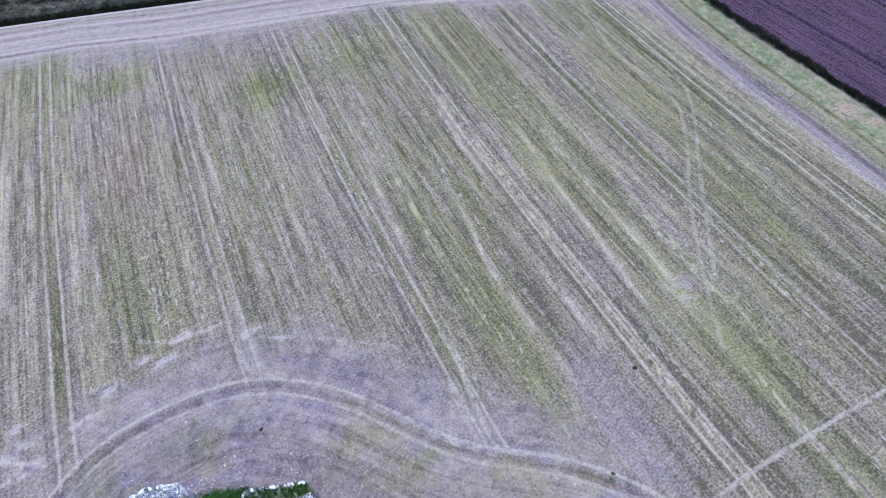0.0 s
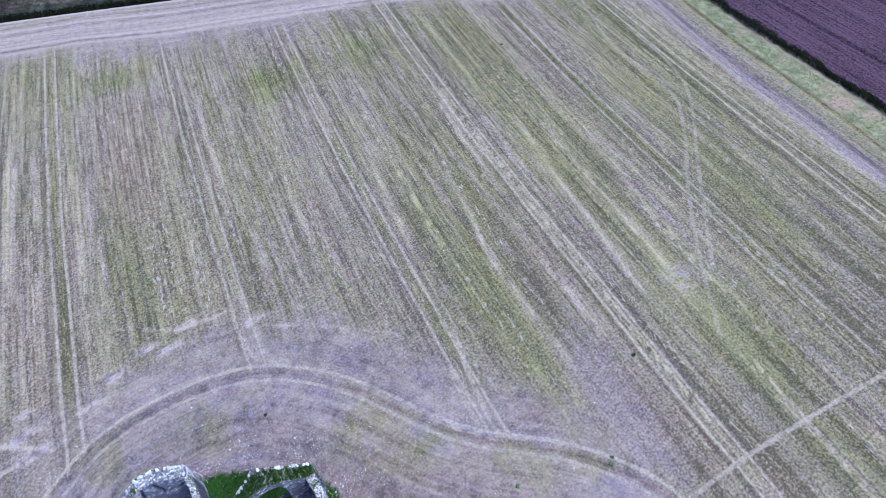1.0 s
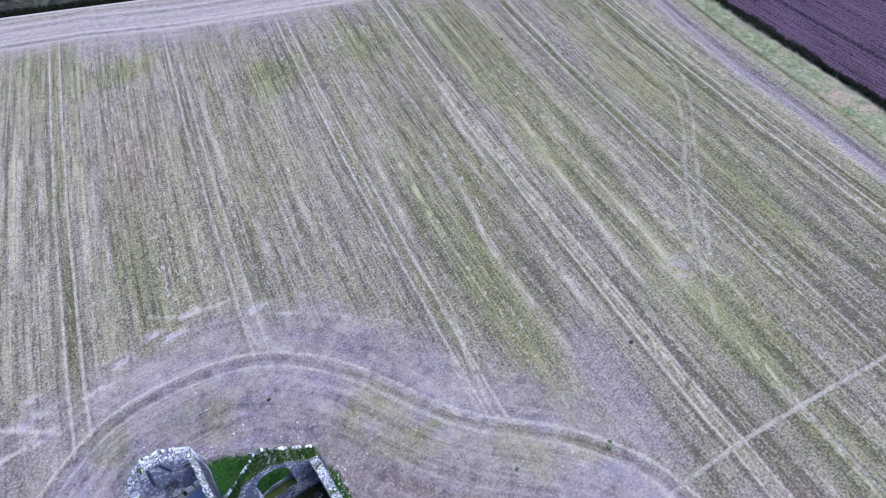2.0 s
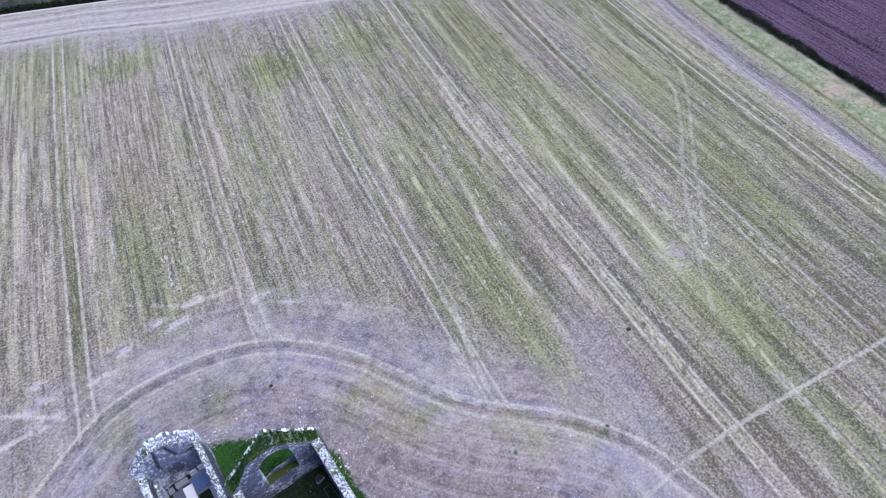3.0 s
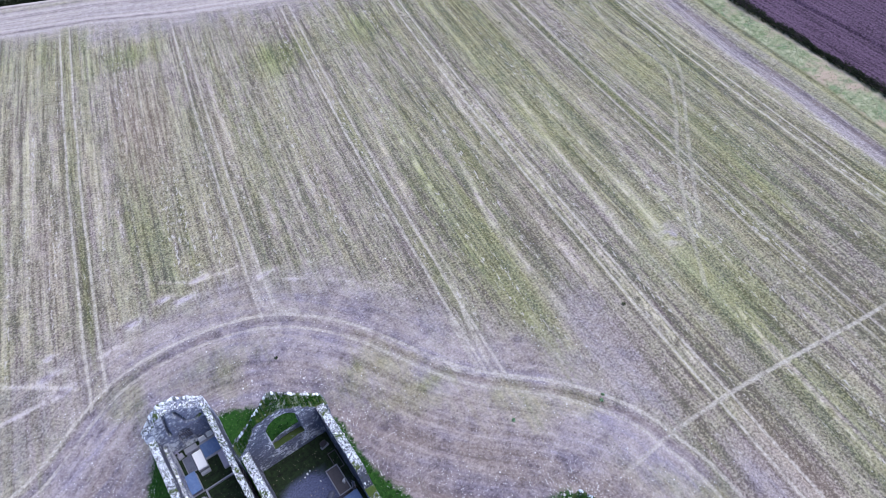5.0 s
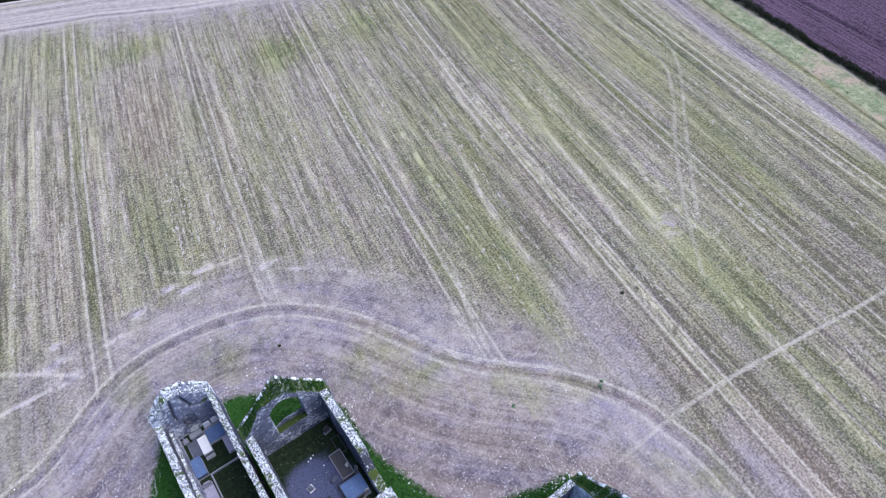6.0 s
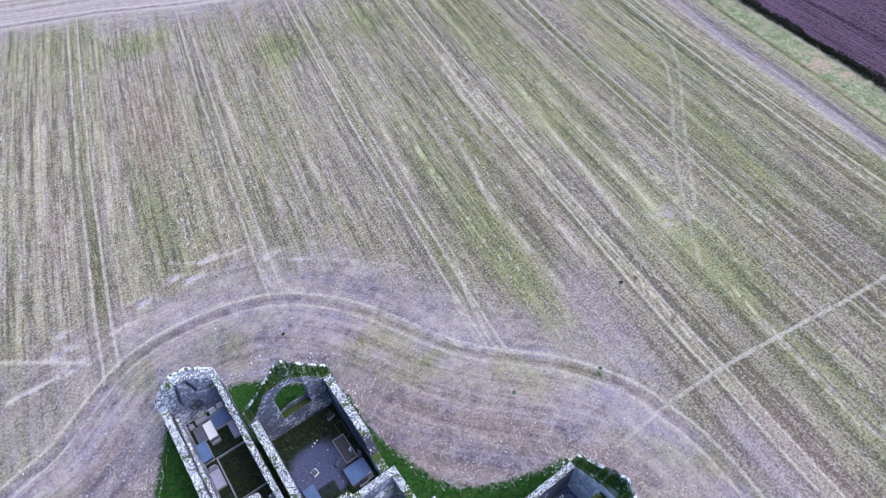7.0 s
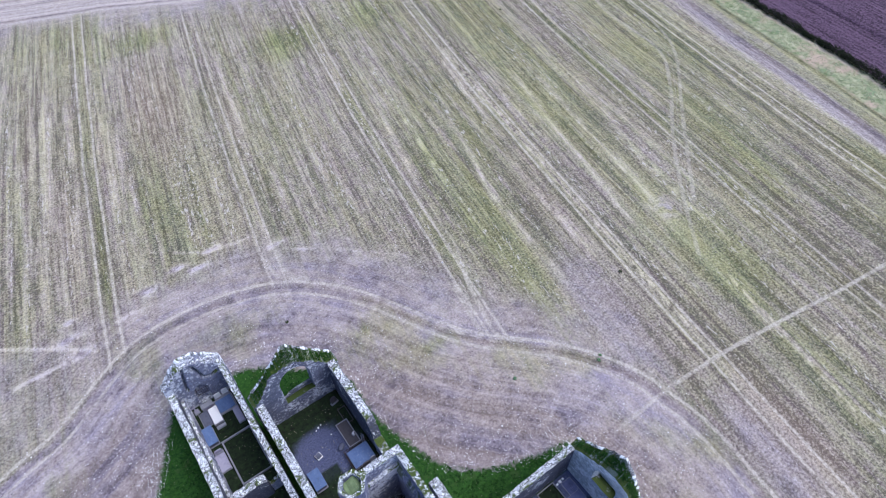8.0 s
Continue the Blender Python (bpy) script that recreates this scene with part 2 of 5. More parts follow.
def stone_material(name, moss=0.0, lichen=0.5, pale=1.0, spot_scale=4.5, top=0.85, blue=1.0):
    """Rubble masonry: grey limestone with dark joints, white lichen and, on what faces up, moss."""
    m = Mat(name, 0.92)
    squash = m.scaled(m.pos, (1.0, 1.0, 1.5))
    cell = m.voronoi(3.0, squash, "DISTANCE_TO_EDGE")
    tone = m.voronoi(3.0, squash, "F1", "Color")
    grey = m.mix(m.noise(4.0, 4, 0.7), (0.105 * pale, 0.118 * pale, 0.175 * pale * blue), (0.28 * pale, 0.31 * pale, 0.44 * pale * blue))
    sep = m.n.new("ShaderNodeSeparateColor")
    m.l.new(tone, sep.inputs[0])
    grey = m.mix(m.math("MULTIPLY", sep.outputs[0], 0.55), grey, (0.34 * pale, 0.38 * pale, 0.51 * pale * blue))
    spots = m.ramp(m.math("ADD", m.noise(spot_scale, 5, 0.75), m.math("MULTIPLY", m.math("SUBTRACT", m.noise(0.45, 2, 0.5), 0.5), 0.55)), 0.64 - 0.14 * lichen, 0.70 - 0.14 * lichen)
    grey = m.mix(m.math("MULTIPLY", spots, 0.9), grey, (0.80, 0.85, 0.92))
    crown = m.ramp(m.up(), 0.5, 0.8)
    pepper = m.mix(m.ramp(m.noise(6.5, 3, 0.85), 0.43, 0.54), (0.030, 0.034, 0.036), (0.84, 0.89, 0.92))
    grey = m.mix(m.math("MULTIPLY", crown, top), grey, pepper)
    joint = m.ramp(cell, 0.01, 0.08, 0.5, 1.0)
    c = m.mix(joint, (0.055, 0.055, 0.055), grey)
    streaks = m.ramp(m.noise(0.9, 4, 0.7, m.scaled(m.pos, (1, 1, 0.25))), 0.5, 0.75)
    c = m.mix(m.math("MULTIPLY", streaks, 0.35), c, (0.07, 0.07, 0.065))
    if moss:
        green = m.mix(m.noise(6.0, 3, 0.7), (0.028, 0.062, 0.014), (0.115, 0.15, 0.035))
        hold = m.math("MULTIPLY", m.ramp(m.up(), 0.15, 0.55), m.ramp(m.noise(0.9, 4, 0.75), 0.62 - 0.3 * moss, 0.70 - 0.3 * moss))
        c = m.mix(hold, c, green)
    m.bump(m.math("ADD", m.math("MULTIPLY", joint, 0.6), m.noise(7.0, 4, 0.7)), 0.8, 0.06)
    return m.done(c)


def loose_stone_material(name, island, moss=0.0):
    """Stones that differ one from the other: white with lichen, grey or nearly black."""
    m = Mat(name, 0.9)
    r = m.geo("Random Per Island") if island else m.each()
    t = m.n.new("ShaderNodeValToRGB")
    m.l.new(r, t.inputs[0])
    e = t.color_ramp.elements
    e[0].position, e[0].color = 0.0, (0.03, 0.03, 0.03, 1)
    e[1].position, e[1].color = 1.0, (0.88, 0.93, 0.96, 1)
    for p, v in ((0.24, 0.05), (0.36, 0.45), (0.52, 0.88)):
        e.new(p).color = (v * 0.94, v * 0.98, v, 1)
    c = m.mix(m.ramp(m.noise(7.0, 4, 0.8), 0.48, 0.62), t.outputs[0], (0.80, 0.85, 0.88))
    c = m.mix(m.ramp(m.noise(9.0, 3, 0.8), 0.58, 0.68), c, (0.05, 0.05, 0.045))
    if moss:
        hold = m.ramp(m.noise(1.1, 3, 0.7), 0.64 - 0.3 * moss, 0.7 - 0.3 * moss)
        c = m.mix(hold, c, m.mix(m.noise(8.0), (0.035, 0.07, 0.018), (0.13, 0.16, 0.045)))
    m.bump(m.noise(12.0, 3, 0.7), 0.5, 0.03)
    return m.done(c)


def plain_stone(name, a, b, rough=0.7, scale=5.0, spots=0.0, stain=0.5):
    """Cut memorial stone with a cloudy grain and stains."""
    m = Mat(name, rough)
    c = m.mix(m.noise(scale, 4, 0.7), a, b)
    c = m.mix(m.ramp(m.noise(1.3, 3, 0.7), 0.55, 0.8, 0.0, stain), c, tuple(0.4 * v for v in a))
    if spots:
        c = m.mix(m.ramp(m.noise(11.0, 3, 0.8), 0.62, 0.7, 0.0, spots), c, (0.7, 0.7, 0.68))
    m.b.inputs["Specular IOR Level"].default_value = 0.5 if rough < 0.5 else 0.25
    m.bump(m.noise(20.0, 3, 0.7), 0.3, 0.02)
    return m.done(c)


def leaf_material(name, a, b, dry=None):
    m = Mat(name, 0.85)
    c = m.mix(m.geo("Random Per Island"), a, b)
    if dry:
        c = m.mix(m.ramp(m.noise(0.35, 3, 0.6), 0.5, 0.62), c, dry)
    thin = m.n.new("ShaderNodeBsdfTranslucent")
    both = m.n.new("ShaderNodeMixShader")
    m.put(thin.inputs["Color"], c)
    both.inputs[0].default_value = 0.35
    m.l.new(m.b.outputs[0], both.inputs[1])
    m.l.new(thin.outputs[0], both.inputs[2])
    m.l.new(both.outputs[0], m.n["Material Output"].inputs["Surface"])
    return m.done(c)


GROUND = ground_material()
STONE = stone_material("rubble_stone", 0.35, 0.95, 0.9, 3.0, 0.45)
STONE_MOSSY = stone_material("mossy_rubble_stone", 0.6, 0.75, 1.1)
STONE_GABLE = stone_material("lichened_gable_stone", 1.2, 0.8, 0.65, 3.6, 0.7)
STONE_PALE = stone_material("pale_lichened_stone", 0.3, 0.3, 0.36)
STONE_TOWER = stone_material("weathered_tower_stone", 0.5, 0.75, 0.9, 3.2)
STONE_BRIGHT = stone_material("bright_lichened_stone", 0.9, 1.15, 1.9, 2.6, 0.6, 0.8)
CAP = loose_stone_material("lichened_cap_stone", False)
CAP_MOSSY = loose_stone_material("mossy_cap_stone", False, 0.92)
RUBBLE = loose_stone_material("rubble_bits", True)
RUBBLE_MOSSY = loose_stone_material("mossy_rubble_bits", True, 0.95)
FIELD_STONE = plain_stone("pale_field_stone", (0.55, 0.54, 0.52), (0.85, 0.84, 0.82))
SLATE = plain_stone("blue_grey_slab", (0.05, 0.09, 0.20), (0.18, 0.28, 0.50), 0.5, 2.6, 0.6, 0.75)
WHITE = plain_stone("white_marble", (0.88, 0.90, 0.90), (0.94, 0.95, 0.95), 0.6, stain=0.05)
PINK = plain_stone("weathered_limestone_slab", (0.29, 0.29, 0.38), (0.45, 0.44, 0.54), 0.6)
DARK = plain_stone("dark_granite", (0.055, 0.05, 0.055), (0.12, 0.11, 0.115), 0.5)
KERB = plain_stone("kerb_stone", (0.19, 0.20, 0.23), (0.36, 0.375, 0.42), 0.7, 8.0, 0.5)
CONCRETE = plain_stone("old_concrete", (0.075, 0.085, 0.12), (0.16, 0.175, 0.235), 0.85, 3.0, 0.2)
GRASS = leaf_material("turf_blades", (0.007, 0.036, 0.006), (0.046, 0.14, 0.022))
HEDGE_LEAF = leaf_material("hedge_leaves", (0.008, 0.012, 0.008), (0.035, 0.05, 0.02))
VERGE_LEAF = leaf_material("rough_grass", (0.24, 0.31, 0.15), (0.52, 0.54, 0.35), (0.56, 0.50, 0.37))
WEED = leaf_material("weed_leaves", (0.03, 0.042, 0.02), (0.09, 0.12, 0.05))
WEED_GREEN = leaf_material("green_weed", (0.16, 0.30, 0.16), (0.30, 0.46, 0.26))
BANK_LEAF = leaf_material("bank_grass", (0.08, 0.09, 0.06), (0.24, 0.24, 0.19), (0.27, 0.25, 0.22))
SCRUB_LEAF = leaf_material("scrub_leaves", (0.03, 0.04, 0.03), (0.14, 0.16, 0.11), (0.16, 0.15, 0.13))
BARK = plain_stone("bark", (0.06, 0.05, 0.04), (0.12, 0.10, 0.08), 0.9)
PALE_MOSS = plain_stone("pale_moss", (0.05, 0.10, 0.03), (0.26, 0.34, 0.18), 0.95, 3.5, 0.3)
FLAG = plain_stone("blue_grey_flagstone", (0.075, 0.085, 0.165), (0.17, 0.19, 0.33), 0.8, 3.0, 0.4)
IRON = plain_stone("rusted_iron", (0.03, 0.028, 0.026), (0.09, 0.06, 0.045), 0.7)


# ---- ground: one sheet, with ruts, headland, ditch and furrows ----
ARC = rounded([(-60, 24), (-44, 29), (-30.5, 34.6), (-25.5, 36.2), (-19.6, 40.0), (-15.7, 41.9), (-10.7, 42.6), (-3.8, 41.9), (2.2, 39.7), (6.8, 36.0), (10.3, 31.6),
               (13.1, 26.6), (15.8, 21.6), (18.4, 18.3), (21.0, 15.7), (24.1, 12.5), (26.6, 9.1), (28.8, 4.9), (29.6, 1.2), (30.2, -3.6), (29.7, -9.5), (28.5, -16), (22, -40)])
PATH_LINE = [(17, 1.2), (30, 1.3), (37.9, 0.6), (46.7, -0.7), (57, -2.4), (64.8, -3.5), (100, -8.5)]
CROSS_A = rounded([(86, 74), (79.9, 60), (78.1, 45.6), (71.5, 37), (63.5, 29.7), (56.5, 22.5), (52.6, 18), (47.4, 11.5)])
CROSS_B = rounded([(86, 62), (83.6, 50.8), (79.3, 42.6), (68.3, 31.9), (59.2, 22.9), (54.5, 18)])
BEND_A = rounded([(2.9, 45.6), (2.4, 43.0), (2.5, 40.8), (4.2, 38.9), (6.0, 37.0)])
BEND_B = rounded([(4.5, 45.2), (3.8, 42.2), (3.9, 40.0), (5.4, 38.0)])
BEND_C = rounded([(19.6, 26.5), (18.4, 21.5), (17.8, 18.6), (15.8, 20.8)])
BEND_D = rounded([(21.4, 26.5), (20.0, 21.5), (19.2, 17.8), (20.8, 15.6)])
SPILL_LINE = [(-36, 55.6), (-27.6, 49.9), (-23.7, 47.1), (-19.6, 44.1)]
GREEN_SPOTS = ((10, 103.5, 5, 4, 0.9), (36.2, 87.5, 6, 5, 1.0), (51.5, 87, 4, 6, 0.7), (47.5, 50, 3, 14, 0.3), (48.6, 28, 2.5, 14, 0.3), (48.4, 15, 2, 6, 0.3),
               (74, 8, 4, 9, 0.6), (71, 73, 5, 10, 0.4), (81.6, 42, 2, 20, 0.5), (88, 25, 4, 15, 0.5), (9.0, 64, 4, 13, 0.35), (46.8, 34, 2.6, 18, 0.35), (0.2, 58, 0.7, 16, 0.7))
WARM_SPOTS = ((11, 82, 6, 17, 0.9), (2.5, 76, 2.0, 15, 0.6), (-4.3, 66, 2.6, 14, 0.8), (-8.5, 84, 2.2, 22, 0.6), (22, 72, 2.5, 14, 0.5), (62, -10, 3.5, 9, 0.9), (57, 30, 2.5, 12, 0.4), (33, 60, 3.0, 16, 0.4))
RING_GREEN = ((7.3, 26.8, 3.2, 1.8, 0.6), (11.5, 21.5, 4.0, 2.0, 0.45), (16.1, 15.8, 3.5, 2.2, 0.35), (21.5, 11.5, 4.0, 2.0, 0.5), (25.3, 8.8, 2.5, 1.6, 0.4), (27.0, -4.0, 2.2, 6.0, 0.5), (-6.0, 37.5, 6.0, 2.0, 0.4))
PALE_ROWS = ((-7.8, 87, -7.8, 75, 0.5), (-6.5, 96, -6.3, 71, 0.7), (-2.1, 84, -2.3, 66, 0.6), (3.1, 75, 2.8, 65, 0.8), (29.9, 59, 29.1, 49, 0.4), (44.4, 61, 43.6, 47, 0.7), (39.5, 51, 39.2, 44, 0.7),
             (52.6, 61, 52.8, 51, 0.6), (54.3, 57, 51.6, 35, 0.8), (58.9, 56, 57.8, 30, 0.8), (68.4, 51, 66.1, 24, 0.8), (72.1, 48, 71.0, 23, 0.9), (77.6, 44, 74.6, 27, 0.6), (94.2, 27, 93.2, 7, 0.6),
             (51.9, 33, 52.2, 20, 0.7), (70.8, 6, 69.5, -10, 1.2), (75.4, 14, 74.8, 9, 1.2), (66.0, -7, 65.0, -14, 0.6), (57.6, 27, 57.8, 21, 0.9))
DARK_ROWS = ((-9.1, 101, -8.6, 73, 0.6), (-7.1, 100, -6.8, 93, 0.8), (-4.2, 91, -4.3, 70, 0.6), (-2.8, 77, -2.9, 69, 0.6), (5.7, 92, 5.7, 74, 0.5), (9.7, 86, 9.5, 76, 0.5), (18.6, 83, 18.7, 75, 0.8),
             (27.2, 78, 25.6, 63, 0.4), (31.0, 66, 29.4, 50, 0.6), (33.0, 62, 32.7, 56, 0.4), (50.1, 61, 50.9, 56, 0.6), (70.0, 50, 68.9, 26, 0.8), (58.9, 43, 58.2, 32, 0.6), (93.3, 34, 92.1, 26, 0.5),
             (86.5, 16, 86.3, 11, 0.8), (96.0, 15, 95.3, 7, 0.8), (54.9, 31, 54.6, 26, 0.6), (86.3, 9, 83.4, -2, 0.7), (62.8, -5, 63.1, -13, 0.7))
STRAW_LINES = (rounded([(-9.5, 54.3), (-3.0, 49.7), (2.8, 48.4)]), rounded([(6.1, 43.5), (11.9, 38.9), (17.2, 33.8)]))
PALE_SPOTS = ((-11.4, 48.2, 1.5, 0.7), (-5.1, 47.9, 1.6, 0.6), (-7.2, 49.4, 1.2, 0.5), (-2.4, 49.7, 1.6, 0.5), (-20.6, 44.1, 1.5, 0.6), (-25.5, 44.0, 4.0, 0.25), (-20.6, 49.3, 0.8, 0.5), (-21.6, 46.8, 1.6, 0.7), (-20.6, 43.8, 1.8, 0.4),
              (4.3, 45.5, 1.6, 0.4), (-14.5, 46.0, 1.8, 0.3))
EDGE = [(-70, 43.0), (-24, 43.0), (-17.5, 43.2)] + [p for p in ARC if p[0] > -15 or p[1] < 0 and p[0] > 0]
NORTH = [(-400, 280), (-60, 141), (-7.7, 121), (2.7, 117.2), (18.4, 109.4), (35.4, 103), (54.8, 95), (74.6, 84.2), (92, 73), (101, 64), (120, 50)]
DITCH = [(-600, 390), (-60, 158), (-4.6, 135.8), (9.3, 130), (21.8, 124.6), (60, 108), (108, 87), (400, -40)]
BROWN = [(104, 84), (100.5, 70), (97, 57.5), (93.2, 41.1), (91.2, 27.2), (89.0, 16), (80, -30), (40, -300)]
VERGE_L = [(112, 98), (104.5, 72), (101, 60.1), (97.8, 46.9), (95.2, 31.6), (93.7, 23.6), (92.4, 17.9), (83, -30), (43, -300)]
HEDGE_LINE = [(116, 101), (109.5, 75), (105.7, 60), (104.4, 52.6), (103.0, 43.4), (102.2, 36), (101.0, 28.1), (100.3, 22.4), (91, -25), (51, -295)]
PLOUGH_LINES = [[(118.5, 75), (114.3, 54.4), (111.9, 29.2), (106, -10)], [(136, 75), (131, 45), (126, 15)]]
LAWN = [(-20.5, 12), (-19.2, 23), (-18.2, 25), (-16.8, 27.4), (-15.4, 29.9), (-14.6, 31.2), (-11, 31.3), (-8.3, 31.6), (-6.4, 31.0), (-4.2, 29.8), (-1.0, 27.0), (1.6, 25.2), (2.6, 22.5),
        (2.5, 18.5), (2.9, 15.7), (3.8, 13.1), (4.8, 10), (6.0, 8), (8.1, 6.4), (11, 5.1), (14.2, 4.0), (17.0, 3.5), (18.2, 0), (18.2, -12), (0, -16), (-16, -8), (-20.5, 12)]
TRAMS = (0.0, 0.985, 1.995, 2.99, 4.035, 4.955)


def row_number(x, y):
    """Which sprayer track a place lies at; 20.5 m apart, nearly parallel and slightly bowed."""
    yy = np.clip(y, -60, 170)
    return (x + 24.31 - 0.148 * yy - 0.00043 * yy * yy) / (20.53 - 0.00234 * yy)


def inside(px, py, poly):
    hit = np.zeros(px.shape, bool)
    for (ax, ay), (bx, by) in zip(poly, poly[1:]):
        if ay != by:
            hit ^= ((ay > py) != (by > py)) & (px < (bx - ax) * (py - ay) / (by - ay) + ax)
    return hit


def build_ground():
    def axis(lo, hi, step):
        core = list(np.arange(lo, hi + step / 2, step))
        out, s, a, b = [], step, lo, hi
        left, right = [], []
        while b < 2600:
            s *= 1.35
            a, b = a - s, b + s
            left.append(a)
            right.append(b)
        return np.array(left[::-1] + core + right)
    xs, ys = axis(-36, 134, 0.27), axis(-22, 148, 0.27)
    X, Y = np.meshgrid(xs, ys)
    x, y = X.ravel(), Y.ravel()
    k = row_number(x, y)
    s = k * 20.5
    d_arc, run = line_distance(x, y, ARC)
    wob = (fbm(x / 6, y / 6, 3) - 0.5) * 2
    d_n, _ = line_distance(x, y, NORTH)
    head_n = smooth(2.5, -3.0, d_n + wob * 3.0)
    d_b, _ = line_distance(x, y, BROWN)
    d_v, _ = line_distance(x, y, VERGE_L)
    d_h, _ = line_distance(x, y, HEDGE_LINE)
    d_d, _ = line_distance(x, y, DITCH)
    # stubble rows: paler and greener bands along the drill's way
    bands = fbm(s / 0.75, y / 30, 11, 2)
    drill = fbm(s / 0.33, y / 14, 13, 2)
    broad = fbm(s / 3.2, y / 80, 23, 2)
    wide = fbm(s / 9.0, y / 60, 27, 2)
    patch = fbm(x / 16, y / 16, 31, 3)
    west_rows = smooth(1.0, -3.0, s)
    light = 0.35 + (0.30 + 0.3 * west_rows) * (bands - 0.5) + 0.20 * (drill - 0.5) + 0.18 * (broad - 0.5) + 0.20 * (patch - 0.5)
    strong_bands = smooth(38, 58, s)
    light = light + strong_bands * 0.26 * (fbm(s / 1.7, y / 90, 35, 2) - 0.5)
    dashes = smooth(0.62, 0.75, fbm(s / 0.8, y / 9, 29, 2)) * smooth(0.35, 0.6, fbm(s / 5, y / 60, 33, 2) + 0.10 * (x > 30))
    light = light + 0.14 * dashes
    dark_rows = smooth(0.60, 0.75, fbm(s / 0.9, y / 40, 37, 2))
    light = light - (0.08 + 0.06 * strong_bands) * dark_rows
    green = np.clip(0.52 + 0.6 * (broad - 0.5) + 1.2 * (wide - 0.5) + 0.9 * (patch - 0.5) + 0.25 * dark_rows - 0.4 * dashes, 0, 1)
    growth = np.zeros_like(x)
    for s0, y0, hs, hy, amp in GREEN_SPOTS:
        spot = bump_line((s - s0) / hs, 1) * bump_line((y - y0) / hy, 1)
        green = green + amp * spot * (0.35 + 1.1 * fbm(s / 0.9, y / 10, 51, 2))
        growth = growth + 0.65 * amp * spot * (0.2 + 1.3 * fbm(s / 2.0, y / 8, 53, 3))
        light = light - 0.10 * amp * spot
    green = np.clip(green, 0, 1)
    growth = np.clip(growth, 0, 1)
    warm = 0.30 * smooth(0.45, 0.7, fbm(s / 4.0, y / 45, 57, 3))
    for s0, y0, hs, hy, amp in WARM_SPOTS:
        spot = bump_line((s - s0) / hs, 1) * bump_line((y - y0) / hy, 1)
        warm = np.maximum(warm, amp * spot * (0.35 + 1.2 * fbm(s / 1.1, y / 14, 59, 3)))
        green = green * (1 - 0.6 * amp * spot)
    soil = np.zeros_like(x)
    track = np.zeros_like(x)
    rut = np.zeros_like(x)
    tram_d, tram_p = np.full_like(x, 50.0), np.zeros_like(x)
    for i, tk in enumerate(TRAMS):
        strong = (0.85, 0.7, 0.75, 0.85, 0.6, 0.8)[i]
        mid = (k - tk) * 20.5 + 0.15 * (vnoise(y / 7, y * 0 + i, 61) - 0.5)
        near = np.abs(mid) < np.abs(tram_d)
        tram_d, tram_p = np.where(near, mid, tram_d), np.where(near, strong, tram_p)
        rut = np.maximum(rut, bump_line(np.abs(mid) - 0.86, 0.3))
        green = np.clip(green + 0.35 * bump_line(mid, 0.7) * (i in (0, 2, 4)), 0, 1)
        light = light - 0.15 * bump_line(np.abs(mid) - 1.7, 0.45) - 0.10 * bump_line(mid, 0.55)
    spilt = bump_line((k - 2.99) * 20.5 - 0.1, 0.32) * smooth(75, 60, y) * smooth(-2, 8, y)
    light = light + spilt * (0.6 * smooth(0.48, 0.68, fbm(s / 0.45, y / 1.1, 105, 2)) - 0.6 * smooth(0.55, 0.7, fbm(s / 0.4, y / 0.5, 107, 2)))
    green = green * (1 - 0.8 * spilt)
    light = light + 0.09 * smooth(70, 100, y) * smooth(40, 10, s) - 0.10 * smooth(22, -8, y) * smooth(45, 58, s) - 0.06 * bump_line((s - 50) / 12, 1) * smooth(70, 50, y)
    # single rows that stand out: swaths of straw, and bare dark ones
    for rows, gain, half in ((PALE_ROWS, 0.55, 0.42), (DARK_ROWS, -0.42, 0.40)):
        for s0, y0, s1, y1, amp in rows:
            at = s0 + (s1 - s0) * np.clip((y0 - y) / (y0 - y1), -0.5, 1.5)
            fade = min(7.0, 0.35 * (y0 - y1))
            line = bump_line(s - at + 0.22 * wob, half if amp <= 1 else 0.27) * smooth(y1 - fade, y1, y) * smooth(y0 + fade, y0, y)
            line = line * (0.25 + 1.3 * fbm(s / 0.5, y / 1.4, 109, 2) * smooth(0.2, 0.5, fbm(y / 4, s / 3, 111, 2)))
            line = line * smooth(0.40, 0.60, fbm(s / 0.4, y / 1.0, 113, 2)) if amp > 1 else line
            light = light + gain * amp * line
            green = green * (1 - 0.6 * amp * line) if gain > 0 else green
    # headland round the ruin
    ring = smooth(0, 1, d_arc)
    swirl = fbm(d_arc / 1.1, run / 30, 81, 3)
    d_edge, _ = line_distance(x, y, EDGE)
    edge_zone = smooth(-10.5, -1.5, d_edge + 2.5 * wob) * smooth(34, 24, x) * (1 - 0.35 * smooth(-13, -19, x))
    soil = np.maximum(soil, np.maximum(ring, 0.85 * edge_zone))
    l_ring = 0.39 - 0.10 * smooth(-12, -22, x) - 0.08 * smooth(22, 30, x) + 0.35 * (swirl - 0.5) + 0.35 * (patch - 0.5) - 0.22 * smooth(4, 10, d_arc)
    l_zone = 0.41 + 0.8 * (fbm(x / 3, y / 3, 91) - 0.5)
    light = light * (1 - ring) * (1 - 0.8 * edge_zone) + l_ring * ring + l_zone * 0.8 * edge_zone * (1 - ring)
    green = green * (1 - np.maximum(ring * 0.92, edge_zone * 0.8))
    green = np.clip(green + ring * smooth(0.46, 0.75, fbm(x / 5, y / 5, 95, 4)) * 0.5 * smooth(13, 6, d_arc), 0, 1)
